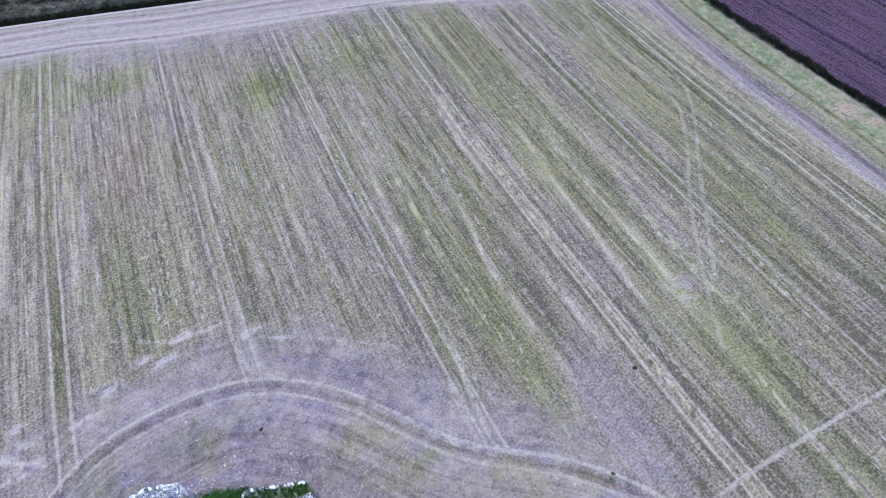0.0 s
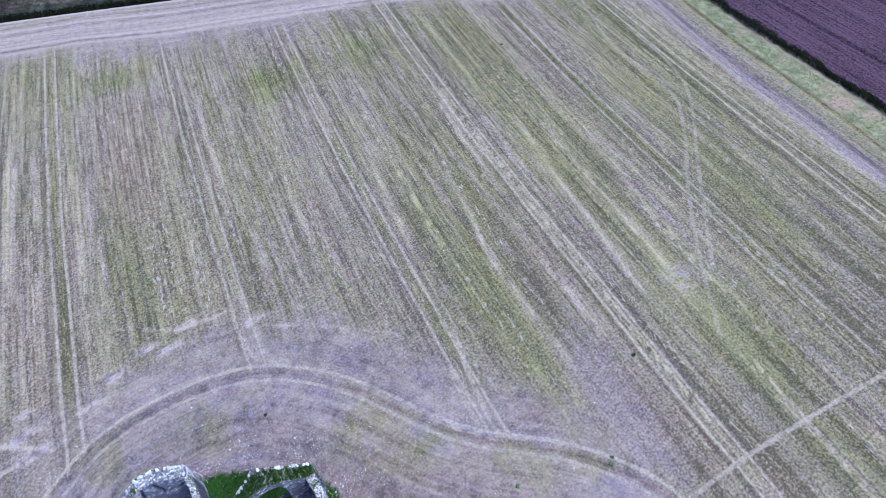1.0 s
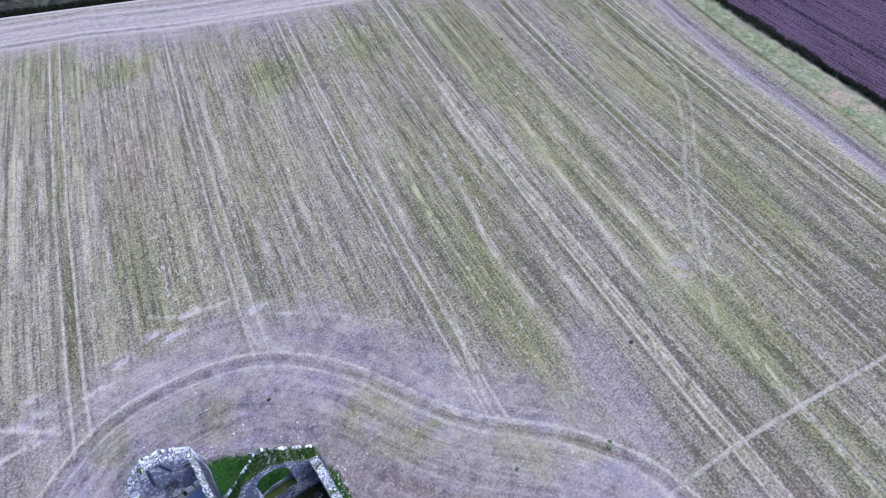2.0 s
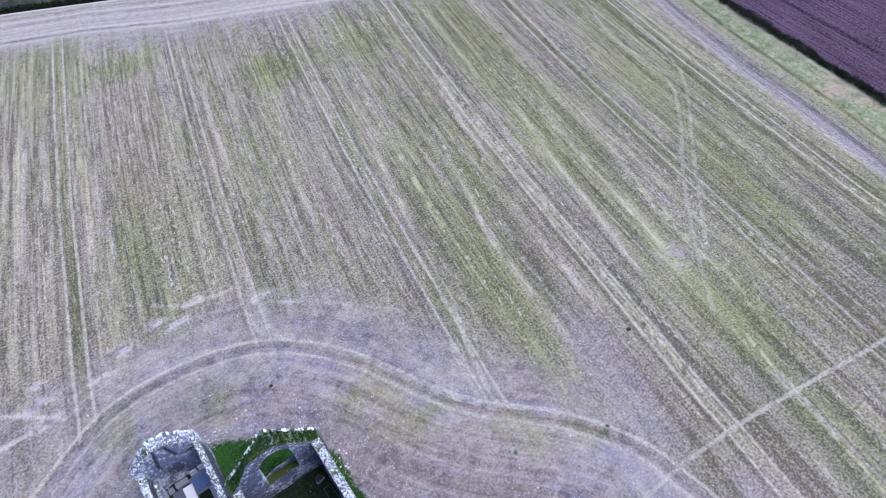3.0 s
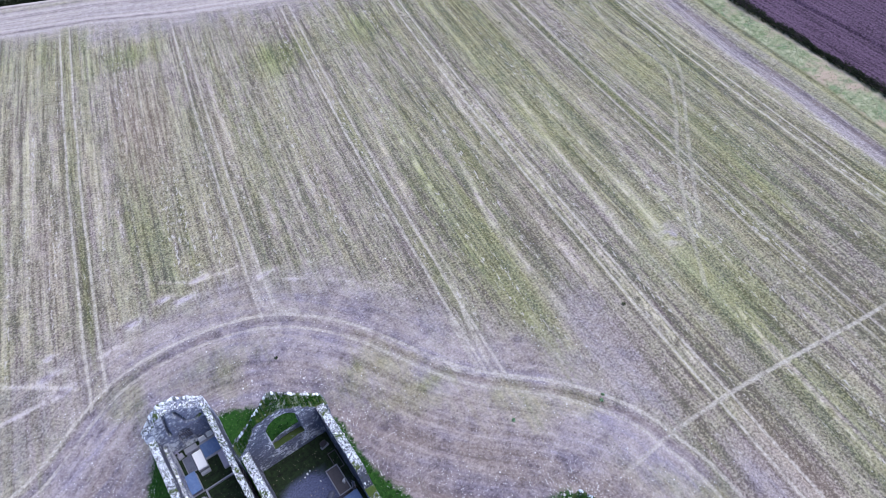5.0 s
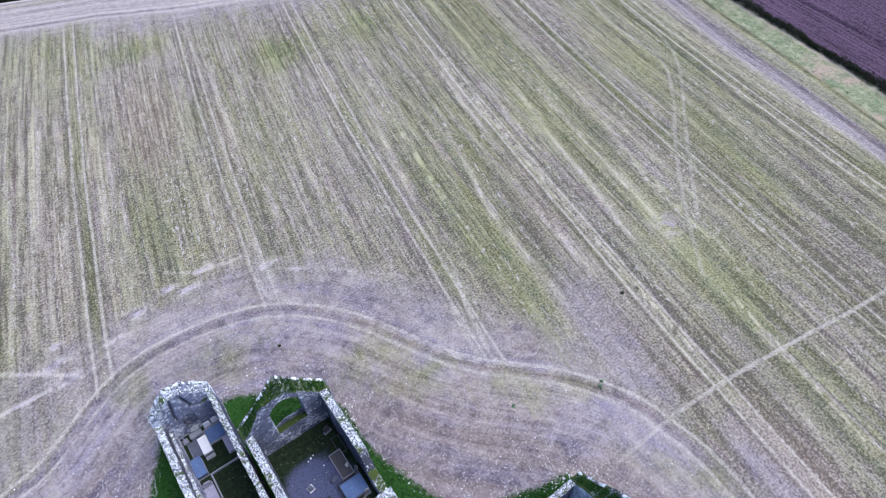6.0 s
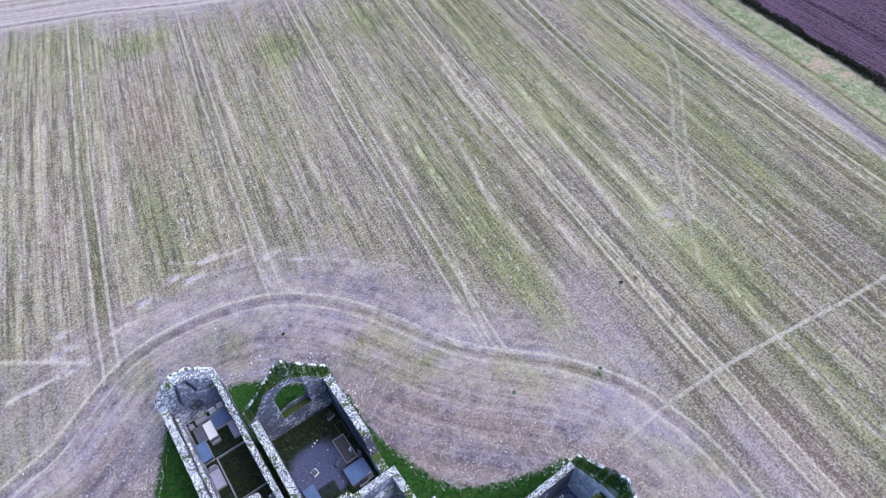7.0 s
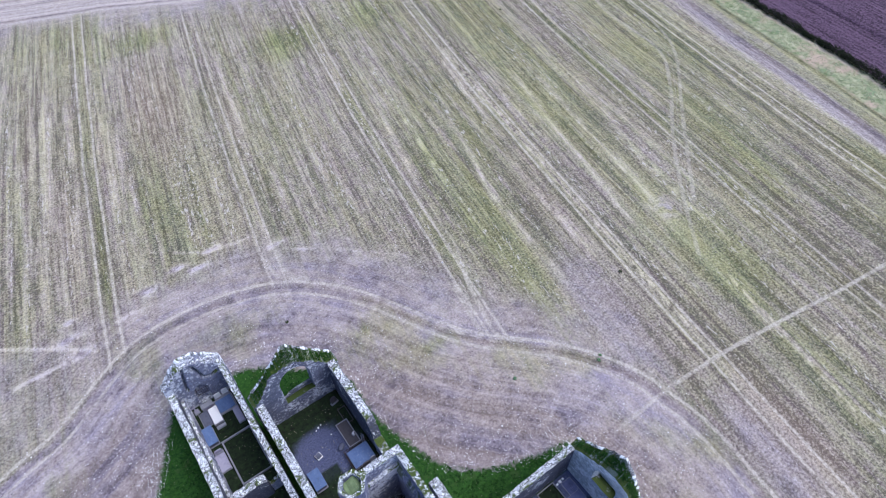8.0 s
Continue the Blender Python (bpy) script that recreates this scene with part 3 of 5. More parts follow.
    for x0, y0, hx, hy, amp in RING_GREEN:
        spot = bump_line((x - x0 + 0.6 * (y - y0)) / hx, 1) * bump_line((y - y0) / hy, 1)
        green = np.clip(green + amp * ring * spot * (0.3 + 1.4 * fbm(x / 1.6, y / 1.6, 93, 3)), 0, 1)
    warm = np.maximum(warm * (1 - ring), 0.45 * ring * smooth(0, 10, x) * smooth(0.35, 0.6, fbm(x / 7, y / 7, 94, 3)))
    pale = 0.0
    for x0, y0, hx, hy in PALE_SPOTS:
        pale = np.maximum(pale, bump_line((x - x0 + 0.3 * (y - y0)) / hx, 1) * bump_line((y - y0) / hy, 1))
    light = light + 1.2 * pale * smooth(0.34, 0.62, fbm(x / 0.8, y / 0.6, 97))
    soil, green = np.maximum(soil, pale), green * (1 - pale)
    for s0, y0, y1 in ((74.9, 12, 30), (47.0, 40, 58)):
        light = light + 0.6 * bump_line(s - s0 + 0.3 * wob, 0.3) * smooth(y0 - 2, y0, y) * smooth(y1 + 2, y1, y) * smooth(0.35, 0.6, fbm(y / 1.3, s * 0, 103))
    line5 = bump_line(d_arc + 5.6 + 0.8 * wob, 0.3) * smooth(20, 10, x) * 0.35 * smooth(0.35, 0.55, fbm(x / 4, y / 4, 99))
    track = np.maximum(track * (1 - ring), line5)
    tram_p = tram_p * (1 - ring)
    arc_p = 0.8 * smooth(42, 36, np.abs(x))
    for off in (0.0, 1.75):
        rut = np.maximum(rut, bump_line(d_arc - off, 0.35))
    light = light - 0.20 * bump_line(d_arc - 0.9, 0.5)
    d_p, _ = line_distance(x, y, PATH_LINE)
    path_p = 0.78 * smooth(19, 29, x)
    d_c1, _ = line_distance(x, y, CROSS_A)
    cross_d, cross_p = d_c1, np.full_like(x, 0.42)
    for pts, power in ((CROSS_B, 0.42), (BEND_A, 0.5), (BEND_B, 0.4), (BEND_C, 0.6), (BEND_D, 0.6)):
        d_c2, _ = line_distance(x, y, pts)
        near = np.abs(d_c2) < np.abs(cross_d)
        cross_d, cross_p = np.where(near, d_c2, cross_d), np.where(near, power, cross_p)
    swirl_r = np.hypot(x - 50.5, y - 19.3)
    track = np.maximum(track, 0.5 * bump_line(swirl_r - 1.6, 0.5) * fbm(x / 1.5, y / 1.5, 131))
    turned = bump_line(swirl_r, 2.3) * smooth(0.3, 0.6, fbm(x / 1.3, y / 1.3, 135))
    soil, light, green = np.maximum(soil, 0.7 * turned), light + 0.12 * turned, green * (1 - 0.8 * turned)
    d_s, _ = line_distance(x, y, SPILL_LINE)
    spill = bump_line(d_s + 0.25 * wob, 0.22) * smooth(0.4, 0.6, fbm(x / 0.9, y / 0.9, 137)) * (x < -19.5) * (x > -36)
    light, green = light + 1.1 * spill, green * (1 - spill)
    for pts in STRAW_LINES:
        d_s, _ = line_distance(x, y, pts)
        dots = bump_line(d_s + 0.3 * wob, 0.2) * smooth(0.42, 0.58, fbm(x / 0.8, y / 0.8, 145))
        light, green = light + 0.45 * dots, green * (1 - dots)
    pinkish = smooth(0.05, 1.0, bump_line((s - 54.6) / 4.6, 1) * bump_line((y - 12) / 13, 1) + 0.6 * (fbm(s / 1.2, y / 9, 133) - 0.5))
    pinkish = np.maximum(pinkish, smooth(0.1, 1.0, bump_line((s - 59.0) / 4.5, 1) * bump_line((y + 10) / 9, 1) + 0.6 * (fbm(s / 1.2, y / 9, 139) - 0.5)))
    green, soil = green * (1 - 0.85 * pinkish), np.maximum(soil, 0.75 * pinkish)
    light = light + 0.10 * pinkish
    # headland along the ditch
    n_str = fbm(d_n / 1.4, (x + y) / 90, 141, 3)
    light = light * (1 - head_n) + (0.54 + 0.6 * (n_str - 0.5)) * head_n
    green = green * (1 - 0.9 * head_n)
    soil = np.maximum(soil, np.maximum(head_n * 0.9, 0.6 * smooth(9, 1, d_n + 3 * wob)))
    for off, deep in ((3.0, 0.35), (8.3, 0.4), (10.8, 0.3)):
        light = light - deep * bump_line(d_n + off, 0.22) * head_n * smooth(0.35, 0.55, fbm(x / 3, y / 3, 143))
    light = light + 0.6 * bump_line(d_d - 1.5, 0.35) - 0.2 * bump_line(d_d - 2.3, 0.3)
    green = np.clip(green + 0.4 * bump_line(d_d - 3.2, 0.9), 0, 1)
    track = track * (1 - head_n)
    for off in (2.0, 4.0, 7.2, 9.5, 12.0):
        track = np.maximum(track, 0.55 * bump_line(d_n + off, 0.35) * head_n)
    # worked strips along the verge
    side = x > 60
    wander = 0.5 * (fbm(y / 9, x * 0, 147, 2) - 0.5)
    strip = np.where(side, smooth(2.5, 0.9, np.abs(d_b - 2.1 + wander)), 0)
    lane = np.where(side, smooth(1.9, 1.0, np.abs(d_b + 1.1)), 0)
    dark = np.where(side, 1.3 * bump_line(d_b - 1.3 + wander, 0.48) * (0.5 + fbm(x / 2, y / 2, 149)) + 0.5 * bump_line(d_b + 0.15, 0.16) + 0.55 * bump_line(d_v - 0.35, 0.35), 0)
    light = light * (1 - 0.8 * strip) + 0.50 * strip * 0.8
    light = light * (1 - 0.8 * lane) + 0.47 * lane * 0.8 - 0.6 * dark
    light = light + np.where(side, 0.25 * bump_line(d_v - 1.05, 0.28) + 0.18 * bump_line(d_b - 3.9, 0.5), 0)
    light = light - 0.45 * bump_line(s - 99.2 + 0.3 * wob, 0.42) * smooth(70, 55, y)
    green = green * (1 - 0.9 * strip) * (1 - 0.5 * lane) + np.where(side, 0.9 * bump_line(d_v - 0.5, 0.6) + 0.5 * lane, 0)
    soil = np.maximum(soil, np.maximum(0.8 * strip, 0.6 * lane))
    warm = warm * (1 - strip) * (1 - lane)
    track = track * (1 - strip)
    # verge, plough, far side of the ditch
    beyond_v = np.where(x > 60, smooth(-0.2, 0.5, -d_v), 0)
    beyond_h = np.where(x > 60, smooth(-0.2, 0.4, -d_h), 0)
    beyond_d = smooth(-0.6, 0.6, -d_d)
    plough = np.clip(beyond_h * (1 - beyond_d) + beyond_d * 0.9 * smooth(0.2, 0.5, fbm(x / 3, y / 3, 215)) * (d_d > -60), 0, 1)
    verge = np.clip(beyond_v * (1 - beyond_h) + beyond_d, 0, 1)
    # turf and gravel at the ruin
    in_lawn = inside(x, y, LAWN)
    d_l, _ = line_distance(x, y, LAWN)
    lawn = np.where(in_lawn, 0.5 + np.minimum(np.abs(d_l), 1.0) * 0.5, 0.5 - np.minimum(np.abs(d_l), 1.0) * 0.5)
    gx, gy = (x + 3.7) / 3.2, (y - 17.2) / 2.6
    gravel = np.where((x > -6.5) & (x < 0.8) & (y > 12.5) & (y < 22.9), smooth(1.25, 0.85, np.hypot(gx, gy) + 0.35 * (fbm(x, y, 151) - 0.5)), 0)
    patch_g = (x > -5.0) & (x < -3.2) & (y > 13) & (y < 15.7)
    gravel = np.where(patch_g, gravel * 0.1, gravel)
    a_bare = (x > -13.4) & (x < -8.4) & (y > 16.5) & (y < 30)
    bare = np.where(a_bare & ~((x > -11.4) & (y < 24.4) & (y > 19)) & ~((y > 24.5) & (y < 27.2) & (x > -11.9)), smooth(0.35, 0.55, fbm(x / 0.9, y / 0.9, 161)), 0)
    c_in = (x > 5) & (x < 15.1) & (y < 1.4) & (y > -6)
    gravel = np.maximum(gravel, np.where(c_in & ~((x > 10.9) & (x < 13.0) & (y > -0.6)), smooth(0.3, 0.42, fbm(x / 2.5, y / 2.5, 171)), 0))
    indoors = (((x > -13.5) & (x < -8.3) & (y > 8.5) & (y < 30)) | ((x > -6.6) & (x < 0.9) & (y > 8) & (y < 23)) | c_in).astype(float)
    lawn = lawn * (1 - 0.3 * bare)
    soil, light = np.maximum(soil, bare), light * (1 - bare) + 0.1 * bare
    # relief
    z = 0.35 * (fbm(x / 60, y / 60, 181, 2) - 0.5) * smooth(15, 60, np.hypot(x, y - 12))
    z = z - 0.06 * rut * (1 - head_n) + 0.05 * (fbm(s / 0.6, y / 3, 191, 2) - 0.5) + 0.03 * (fbm(x / 0.5, y / 0.5, 201, 2) - 0.5)
    z = z - 2.4 * bump_line(d_d + 1.0, 1.2) + 0.5 * beyond_d
    z = z + plough * 0.16 * (np.abs(((d_h / 0.9) % 1.0) - 0.5) - 0.25) * 2 + plough * 0.18 * (fbm(x / 0.5, y / 0.5, 211, 2) - 0.5)
    for pts in PLOUGH_LINES:
        d_pl, _ = line_distance(x, y, pts)
        z = z - 0.5 * bump_line(d_pl, 0.5) * plough
    z = z + 0.25 * verge * (fbm(x / 1.2, y / 1.2, 221, 2) - 0.3) * (np.abs(x - 40) < 300)
    far = smooth(200, 900, np.hypot(x - 40, y - 60))
    z = z * (1 - far) + 6 * far * (fbm(x / 500, y / 500, 231, 2) - 0.5)
    ny, nx = X.shape
    me = bpy.data.meshes.new("ground")
    idx = np.arange(nx * ny).reshape(ny, nx)
    quads = np.stack([idx[:-1, :-1], idx[:-1, 1:], idx[1:, 1:], idx[1:, :-1]], -1).reshape(-1, 4)
    me.vertices.add(nx * ny)
    me.vertices.foreach_set("co", np.stack([x, y, z], -1).astype(np.float32).ravel())
    me.loops.add(quads.size)
    me.loops.foreach_set("vertex_index", quads.ravel().astype(np.int32))
    me.polygons.add(len(quads))
    me.polygons.foreach_set("loop_start", np.arange(0, quads.size, 4, dtype=np.int32))
    me.polygons.foreach_set("use_smooth", np.ones(len(quads), bool))
    me.update(calc_edges=True)
    open_field = (1 - np.clip(beyond_v + beyond_d, 0, 1)) * (1 - smooth(0.4, 0.6, lawn))
    power = (tram_p * (1 - head_n) * (1 - strip) * open_field, arc_p * open_field, path_p * open_field, cross_p * open_field)
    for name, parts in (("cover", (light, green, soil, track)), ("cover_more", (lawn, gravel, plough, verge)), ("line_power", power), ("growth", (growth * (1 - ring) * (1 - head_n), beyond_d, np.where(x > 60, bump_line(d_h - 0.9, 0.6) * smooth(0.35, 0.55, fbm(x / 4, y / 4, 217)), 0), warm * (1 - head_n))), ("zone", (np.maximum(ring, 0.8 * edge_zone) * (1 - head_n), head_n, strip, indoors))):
        at = me.attributes.new(name, "FLOAT_COLOR", "POINT")
        at.data.foreach_set("color", np.clip(np.stack(parts, -1), 0, 1).astype(np.float32).ravel())
    at = me.attributes.new("line_distance", "FLOAT_COLOR", "POINT")
    at.data.foreach_set("color", np.clip(np.stack((tram_d, d_arc, d_p, cross_d), -1), -60, 60).astype(np.float32).ravel())
    for name, parts in (("row_place", (s, y, s * 0)), ("ring_place", (d_arc, run, d_n)), ("edge_place", (d_b, y, d_h))):
        at = me.attributes.new(name, "FLOAT_VECTOR", "POINT")
        at.data.foreach_set("vector", np.stack(parts, -1).astype(np.float32).ravel())
    me.materials.append(GROUND)
    return tagged(new("ground", me), "stubble field with sprayer tracks, turf and a ploughed field beyond", "ground", kind="structure")


ground = build_ground()


# ---- building tools ----
def empty(name, at=(0, 0, 0)):
    ob = new(name)
    ob.location = at
    return ob


def link_mesh(name, verts, faces, material, parent=None, label="", flat=True, kind=""):
    me = bpy.data.meshes.new(name)
    me.from_pydata([tuple(v) for v in verts], [], faces)
    me.update()
    me.materials.append(material)
    if not flat:
        me.polygons.foreach_set("use_smooth", np.ones(len(me.polygons), bool))
    ob = new(name, me)
    if parent:
        ob.parent = parent
    return tagged(ob, label, kind=kind)


def part(name, bm, material, parent, label="", flat=True):
    me = bpy.data.meshes.new(name)
    bmesh.ops.recalc_face_normals(bm, faces=bm.faces)
    bm.to_mesh(me)
    bm.free()
    me.materials.append(material)
    if not flat:
        me.polygons.foreach_set("use_smooth", np.ones(len(me.polygons), bool))
    ob = new(name, me)
    ob.parent = parent
    return tagged(ob, label)


def block(size, at=(0, 0, 0), bevel=0.02, rot=0.0, taper=0.0, wear=0.0):
    """A bevelled block that stands on at, with a taper and worn corners."""
    bm = bmesh.new()
    bmesh.ops.create_cube(bm, size=1)
    for v in bm.verts:
        f = 1 - taper * (v.co.z + 0.5)
        v.co = Vector((v.co.x * size[0] * f, v.co.y * size[1] * f, (v.co.z + 0.5) * size[2]))
        if wear:
            v.co += Vector([random.uniform(-wear, wear) for _ in range(3)])
    if bevel:
        bmesh.ops.bevel(bm, geom=bm.edges[:], offset=bevel, segments=2, affect="EDGES")
    bmesh.ops.transform(bm, matrix=pose(*at, 0, 0, rot), verts=bm.verts)
    return bm


def add(bm, other):
    me = bpy.data.meshes.new("join")
    other.to_mesh(me)
    other.free()
    bm.from_mesh(me)
    bpy.data.meshes.remove(me)
    return bm


def rough_stone(rng, flatness=0.7):
    """Eight jittered corners with the top edges drawn in: a rough stone of about one metre."""
    v = []
    for dz in (-0.5, 0.5):
        for dx, dy in ((-0.5, -0.5), (0.5, -0.5), (0.5, 0.5), (-0.5, 0.5)):
            f = 0.8 if dz > 0 else 1.0
            v.append((dx * f + rng.uniform(-0.13, 0.13), dy * f + rng.uniform(-0.13, 0.13), (dz + rng.uniform(-0.13, 0.13)) * flatness))
    top = (rng.uniform(-0.1, 0.1), rng.uniform(-0.1, 0.1), 0.62 * flatness)
    f = [(3, 2, 1, 0), (0, 1, 5, 4), (1, 2, 6, 5), (2, 3, 7, 6), (3, 0, 4, 7), (4, 5, 8), (5, 6, 8), (6, 7, 8), (7, 4, 8)]
    return v + [top], f


STONE_MESHES = {}
for kind_name, kind_mat in (("plain", CAP), ("mossy", CAP_MOSSY)):
    rng0 = random.Random(5)
    STONE_MESHES[kind_name] = []
    for i in range(10):
        sv, sf = rough_stone(rng0)
        sm = bpy.data.meshes.new("stone")
        sm.from_pydata(sv, [], sf)
        sm.materials.append(kind_mat)
        STONE_MESHES[kind_name].append(sm)
CAP_JOBS = []


def profile(points):
    xs, zs = [p[0] for p in points], [p[1] for p in points]
    return lambda s: float(np.interp(s, xs, zs))


def arch_outline(s0, s1, sill, spring, top):
    """A window's outline: straight jambs and a round head."""
    pts = [(s0, sill), (s1, sill), (s1, spring)]
    for i in range(1, 16):
        a = math.pi * i / 16
        pts.append(((s0 + s1) / 2 + (s1 - s0) / 2 * math.cos(a), spring + (top - spring) * math.sin(a)))
    return pts + [(s0, spring), (s0, sill)]


def within_outline(pts, s, z):
    hit = False
    for (ax, ay), (bx, by) in zip(pts, pts[1:] + pts[:1]):
        if (ay > z) != (by > z) and s < (bx - ax) * (z - ay) / (by - ay) + ax:
            hit = not hit
    return hit


def onto_outline(pts, s, z):
    best = None
    for (ax, ay), (bx, by) in zip(pts, pts[1:]):
        n = (bx - ax) ** 2 + (by - ay) ** 2
        if n == 0:
            continue
        u = min(1, max(0, ((s - ax) * (bx - ax) + (z - ay) * (by - ay)) / n))
        q = (ax + u * (bx - ax), ay + u * (by - ay))
        d = (q[0] - s) ** 2 + (q[1] - z) ** 2
        if best is None or d < best[0]:
            best = (d, q)
    return best[1]


def ruin_wall(name, parent, p0, p1, thick, inner, outer, material, seed, openings=(), label="", cracks=(), recess=None, step=0.3, rough=0.05, ragged=0.12, base=-0.3):
    """A rubble wall from p0 to p1. Its inner face lies on that line, its outer face thick metres to the left of it.
    inner, outer: the height of the wall's top at either face, along the wall. openings: outlines (inner, outer) that go right through."""
    rng = random.Random(seed)
    a, b = Vector((*p0, 0)), Vector((*p1, 0))
    run = (b - a).length
    d = (b - a).normalized()
    side = Vector((-d.y, d.x, 0))
    hi, ho = profile(inner), profile(outer)
    n = max(4, int(run / step))
    m = max(6, int(max(max(z for _, z in inner), max(z for _, z in outer)) / step))
    jag = [rng.uniform(-ragged, ragged) for _ in range(n + 1)]
    verts, faces, index = [], [], {}
    for f, h in ((0, hi), (1, ho)):
        for i in range(n + 1):
            s = run * i / n
            top = h(s) + jag[i]
            for j in range(m + 1):
                index[f, i, j] = len(verts)
                verts.append([s, f, base + (top - base) * j / m])
    gone = set()
    for i in range(n):
        for j in range(m):
            s = run * (i + 0.5) / n
            z = 0.5 * (verts[index[0, i, j]][2] + verts[index[0, i + 1, j + 1]][2])
            for oi, oo in openings:
                if within_outline(oi, s, z):
                    gone.add((i, j))
    moved = set()
    for (i, j) in gone:
        for di, dj in ((0, 0), (1, 0), (0, 1), (1, 1)):
            vi, vj = i + di, j + dj
            cells = [(vi - 1, vj - 1), (vi, vj - 1), (vi - 1, vj), (vi, vj)]
            if all(c in gone for c in cells) or (vi, vj) in moved:
                continue
            moved.add((vi, vj))
            s, _, z = verts[index[0, vi, vj]]
            oi, oo = min(openings, key=lambda o: (onto_outline(o[0], s, z)[0] - s) ** 2 + (onto_outline(o[0], s, z)[1] - z) ** 2)
            q = onto_outline(oi, s, z)
            verts[index[0, vi, vj]][0], verts[index[0, vi, vj]][2] = q
            ci, co = oi[0], oo[0]
            wi, wo = oi[1][0] - oi[0][0], oo[1][0] - oo[0][0]
            zi, zo = max(p[1] for p in oi) - ci[1], max(p[1] for p in oo) - co[1]
            verts[index[1, vi, vj]][0] = co[0] + (q[0] - ci[0]) / wi * wo
            verts[index[1, vi, vj]][2] = co[1] + (q[1] - ci[1]) / zi * zo
    for i in range(n):
        for j in range(m):
            if (i, j) in gone:
                continue
            q = [(i, j), (i + 1, j), (i + 1, j + 1), (i, j + 1)]
            faces.append([index[0, u, v] for u, v in q])
            faces.append([index[1, u, v] for u, v in reversed(q)])
            for (u, v), (w, x), (ci, cj) in ((q[0], q[1], (i, j - 1)), (q[1], q[2], (i + 1, j)), (q[2], q[3], (i, j + 1)), (q[3], q[0], (i - 1, j))):
                if (ci, cj) in gone or ci < 0 or cj < 0 or ci >= n or cj >= m:
                    faces.append([index[0, w, x], index[0, u, v], index[1, u, v], index[1, w, x]])
    out = []
    for s, f, z in verts:
        p = a + d * s + side * (f * thick) + Vector((0, 0, z))
        if f == 0:
            deep = 0.0
            for line in cracks:
                q = onto_outline(line, s, z)
                deep = max(deep, 0.60 * math.exp(-(math.hypot(q[0] - s, q[1] - z) / 0.12) ** 2))
            if recess and within_outline(recess, s, z):
                deep = 0.55
            p += side * deep
        w = noise.noise_vector(p * 1.3) * rough + noise.noise_vector(p * 4.1) * rough * 0.5
        out.append(p + w)
    ob = link_mesh(name, out, faces, material, parent, label)
    CAP_JOBS.append((ob, a, d, side, run, thick, hi, ho, material, seed))
    return ob


def cap_walls():
    """Loose and bedded stones on the wall tops: the large ones singly, the small rubble of a wall as one."""
    for ob, a, d, side, run, thick, hi, ho, material, seed in CAP_JOBS:
        rng = random.Random(seed * 7 + 1)
        kind = "mossy" if material in (STONE_MOSSY, STONE_GABLE, STONE_BRIGHT) else "plain"
        if "tower" in ob.parent.name and ob.name.startswith(("ledge", "turret_top")):
            continue
        lofty = hi(0) > 12 and kind == "plain"
        rows = 0 if lofty else 2 if thick > 0.7 else 1
        spacing = 0.60 if run < 14 else 0.72
        for r in range(rows):
            s = rng.uniform(0.1, 0.4)
            while s < run - 0.1:
                f = 0.5 + (r + 0.5 - rows / 2) * 0.42 + rng.uniform(-0.06, 0.06)
                size = rng.uniform(0.14, 0.29)
                z = hi(s) * (1 - f) + ho(s) * f
                if rng.random() < (0.55 if kind == "mossy" else 0.85):
                    st = new("stone", rng.choice(STONE_MESHES[kind]))
                    st.parent = ob
                    p = a + d * s + side * (thick * f)
                    st.matrix_local = pose(p.x, p.y, z, rng.uniform(-14, 14), rng.uniform(-14, 14), math.degrees(math.atan2(d.y, d.x)) + rng.uniform(-20, 20)) @ Matrix.Diagonal(
                        (size * rng.uniform(0.9, 1.4), size * rng.uniform(0.7, 1.0), size * rng.uniform(0.3, 0.5), 1))
                s += spacing * rng.uniform(0.7, 1.3)
        if ob.name.startswith("gable"):
            s = 0.15
            while s < run - 0.15:
                if rng.random() < 0.08:
                    s += 0.3
                    continue
                st = new("coping_stone", rng.choice(STONE_MESHES["plain"]))
                st.parent = ob
                p = a + d * s + side * (thick * 0.9)
                slope = math.degrees(math.atan2(ho(s + 0.15) - ho(s - 0.15), 0.3))
                st.matrix_local = pose(p.x, p.y, ho(s) - 0.01, 0, 0, math.degrees(math.atan2(d.y, d.x))) @ pose(0, 0, 0, rng.uniform(-12, 12), -slope, rng.uniform(-25, 25)) @ Matrix.Diagonal(
                    (rng.uniform(0.20, 0.46), rng.uniform(0.20, 0.40), rng.uniform(0.08, 0.18), 1))
                s += rng.uniform(0.17, 0.30)
        verts, faces = [], []
        for _ in range(int(run * thick * (18 if kind == "mossy" else 56))):
            s, f = rng.uniform(0, run), rng.uniform(0.05, 0.95)
            size = rng.uniform(0.05, 0.12) if lofty else rng.uniform(0.055, 0.135)
            z = hi(s) * (1 - f) + ho(s) * f + rng.uniform(-0.03, 0.04)
            p = a + d * s + side * (thick * f)
            mt = pose(p.x, p.y, z, rng.uniform(-30, 30), rng.uniform(-30, 30), rng.uniform(0, 360))
            sv, sf = rough_stone(rng)
            k = len(verts)
            verts += [mt @ (Vector((v[0], v[1], v[2] * 0.6)) * size) for v in sv]
            faces += [[k + q for q in fc] for fc in sf]
        link_mesh("rubble", verts, faces, RUBBLE_MOSSY if kind == "mossy" else RUBBLE, ob, "loose lichen-spotted rubble bedded on the wall top", kind="stuff")


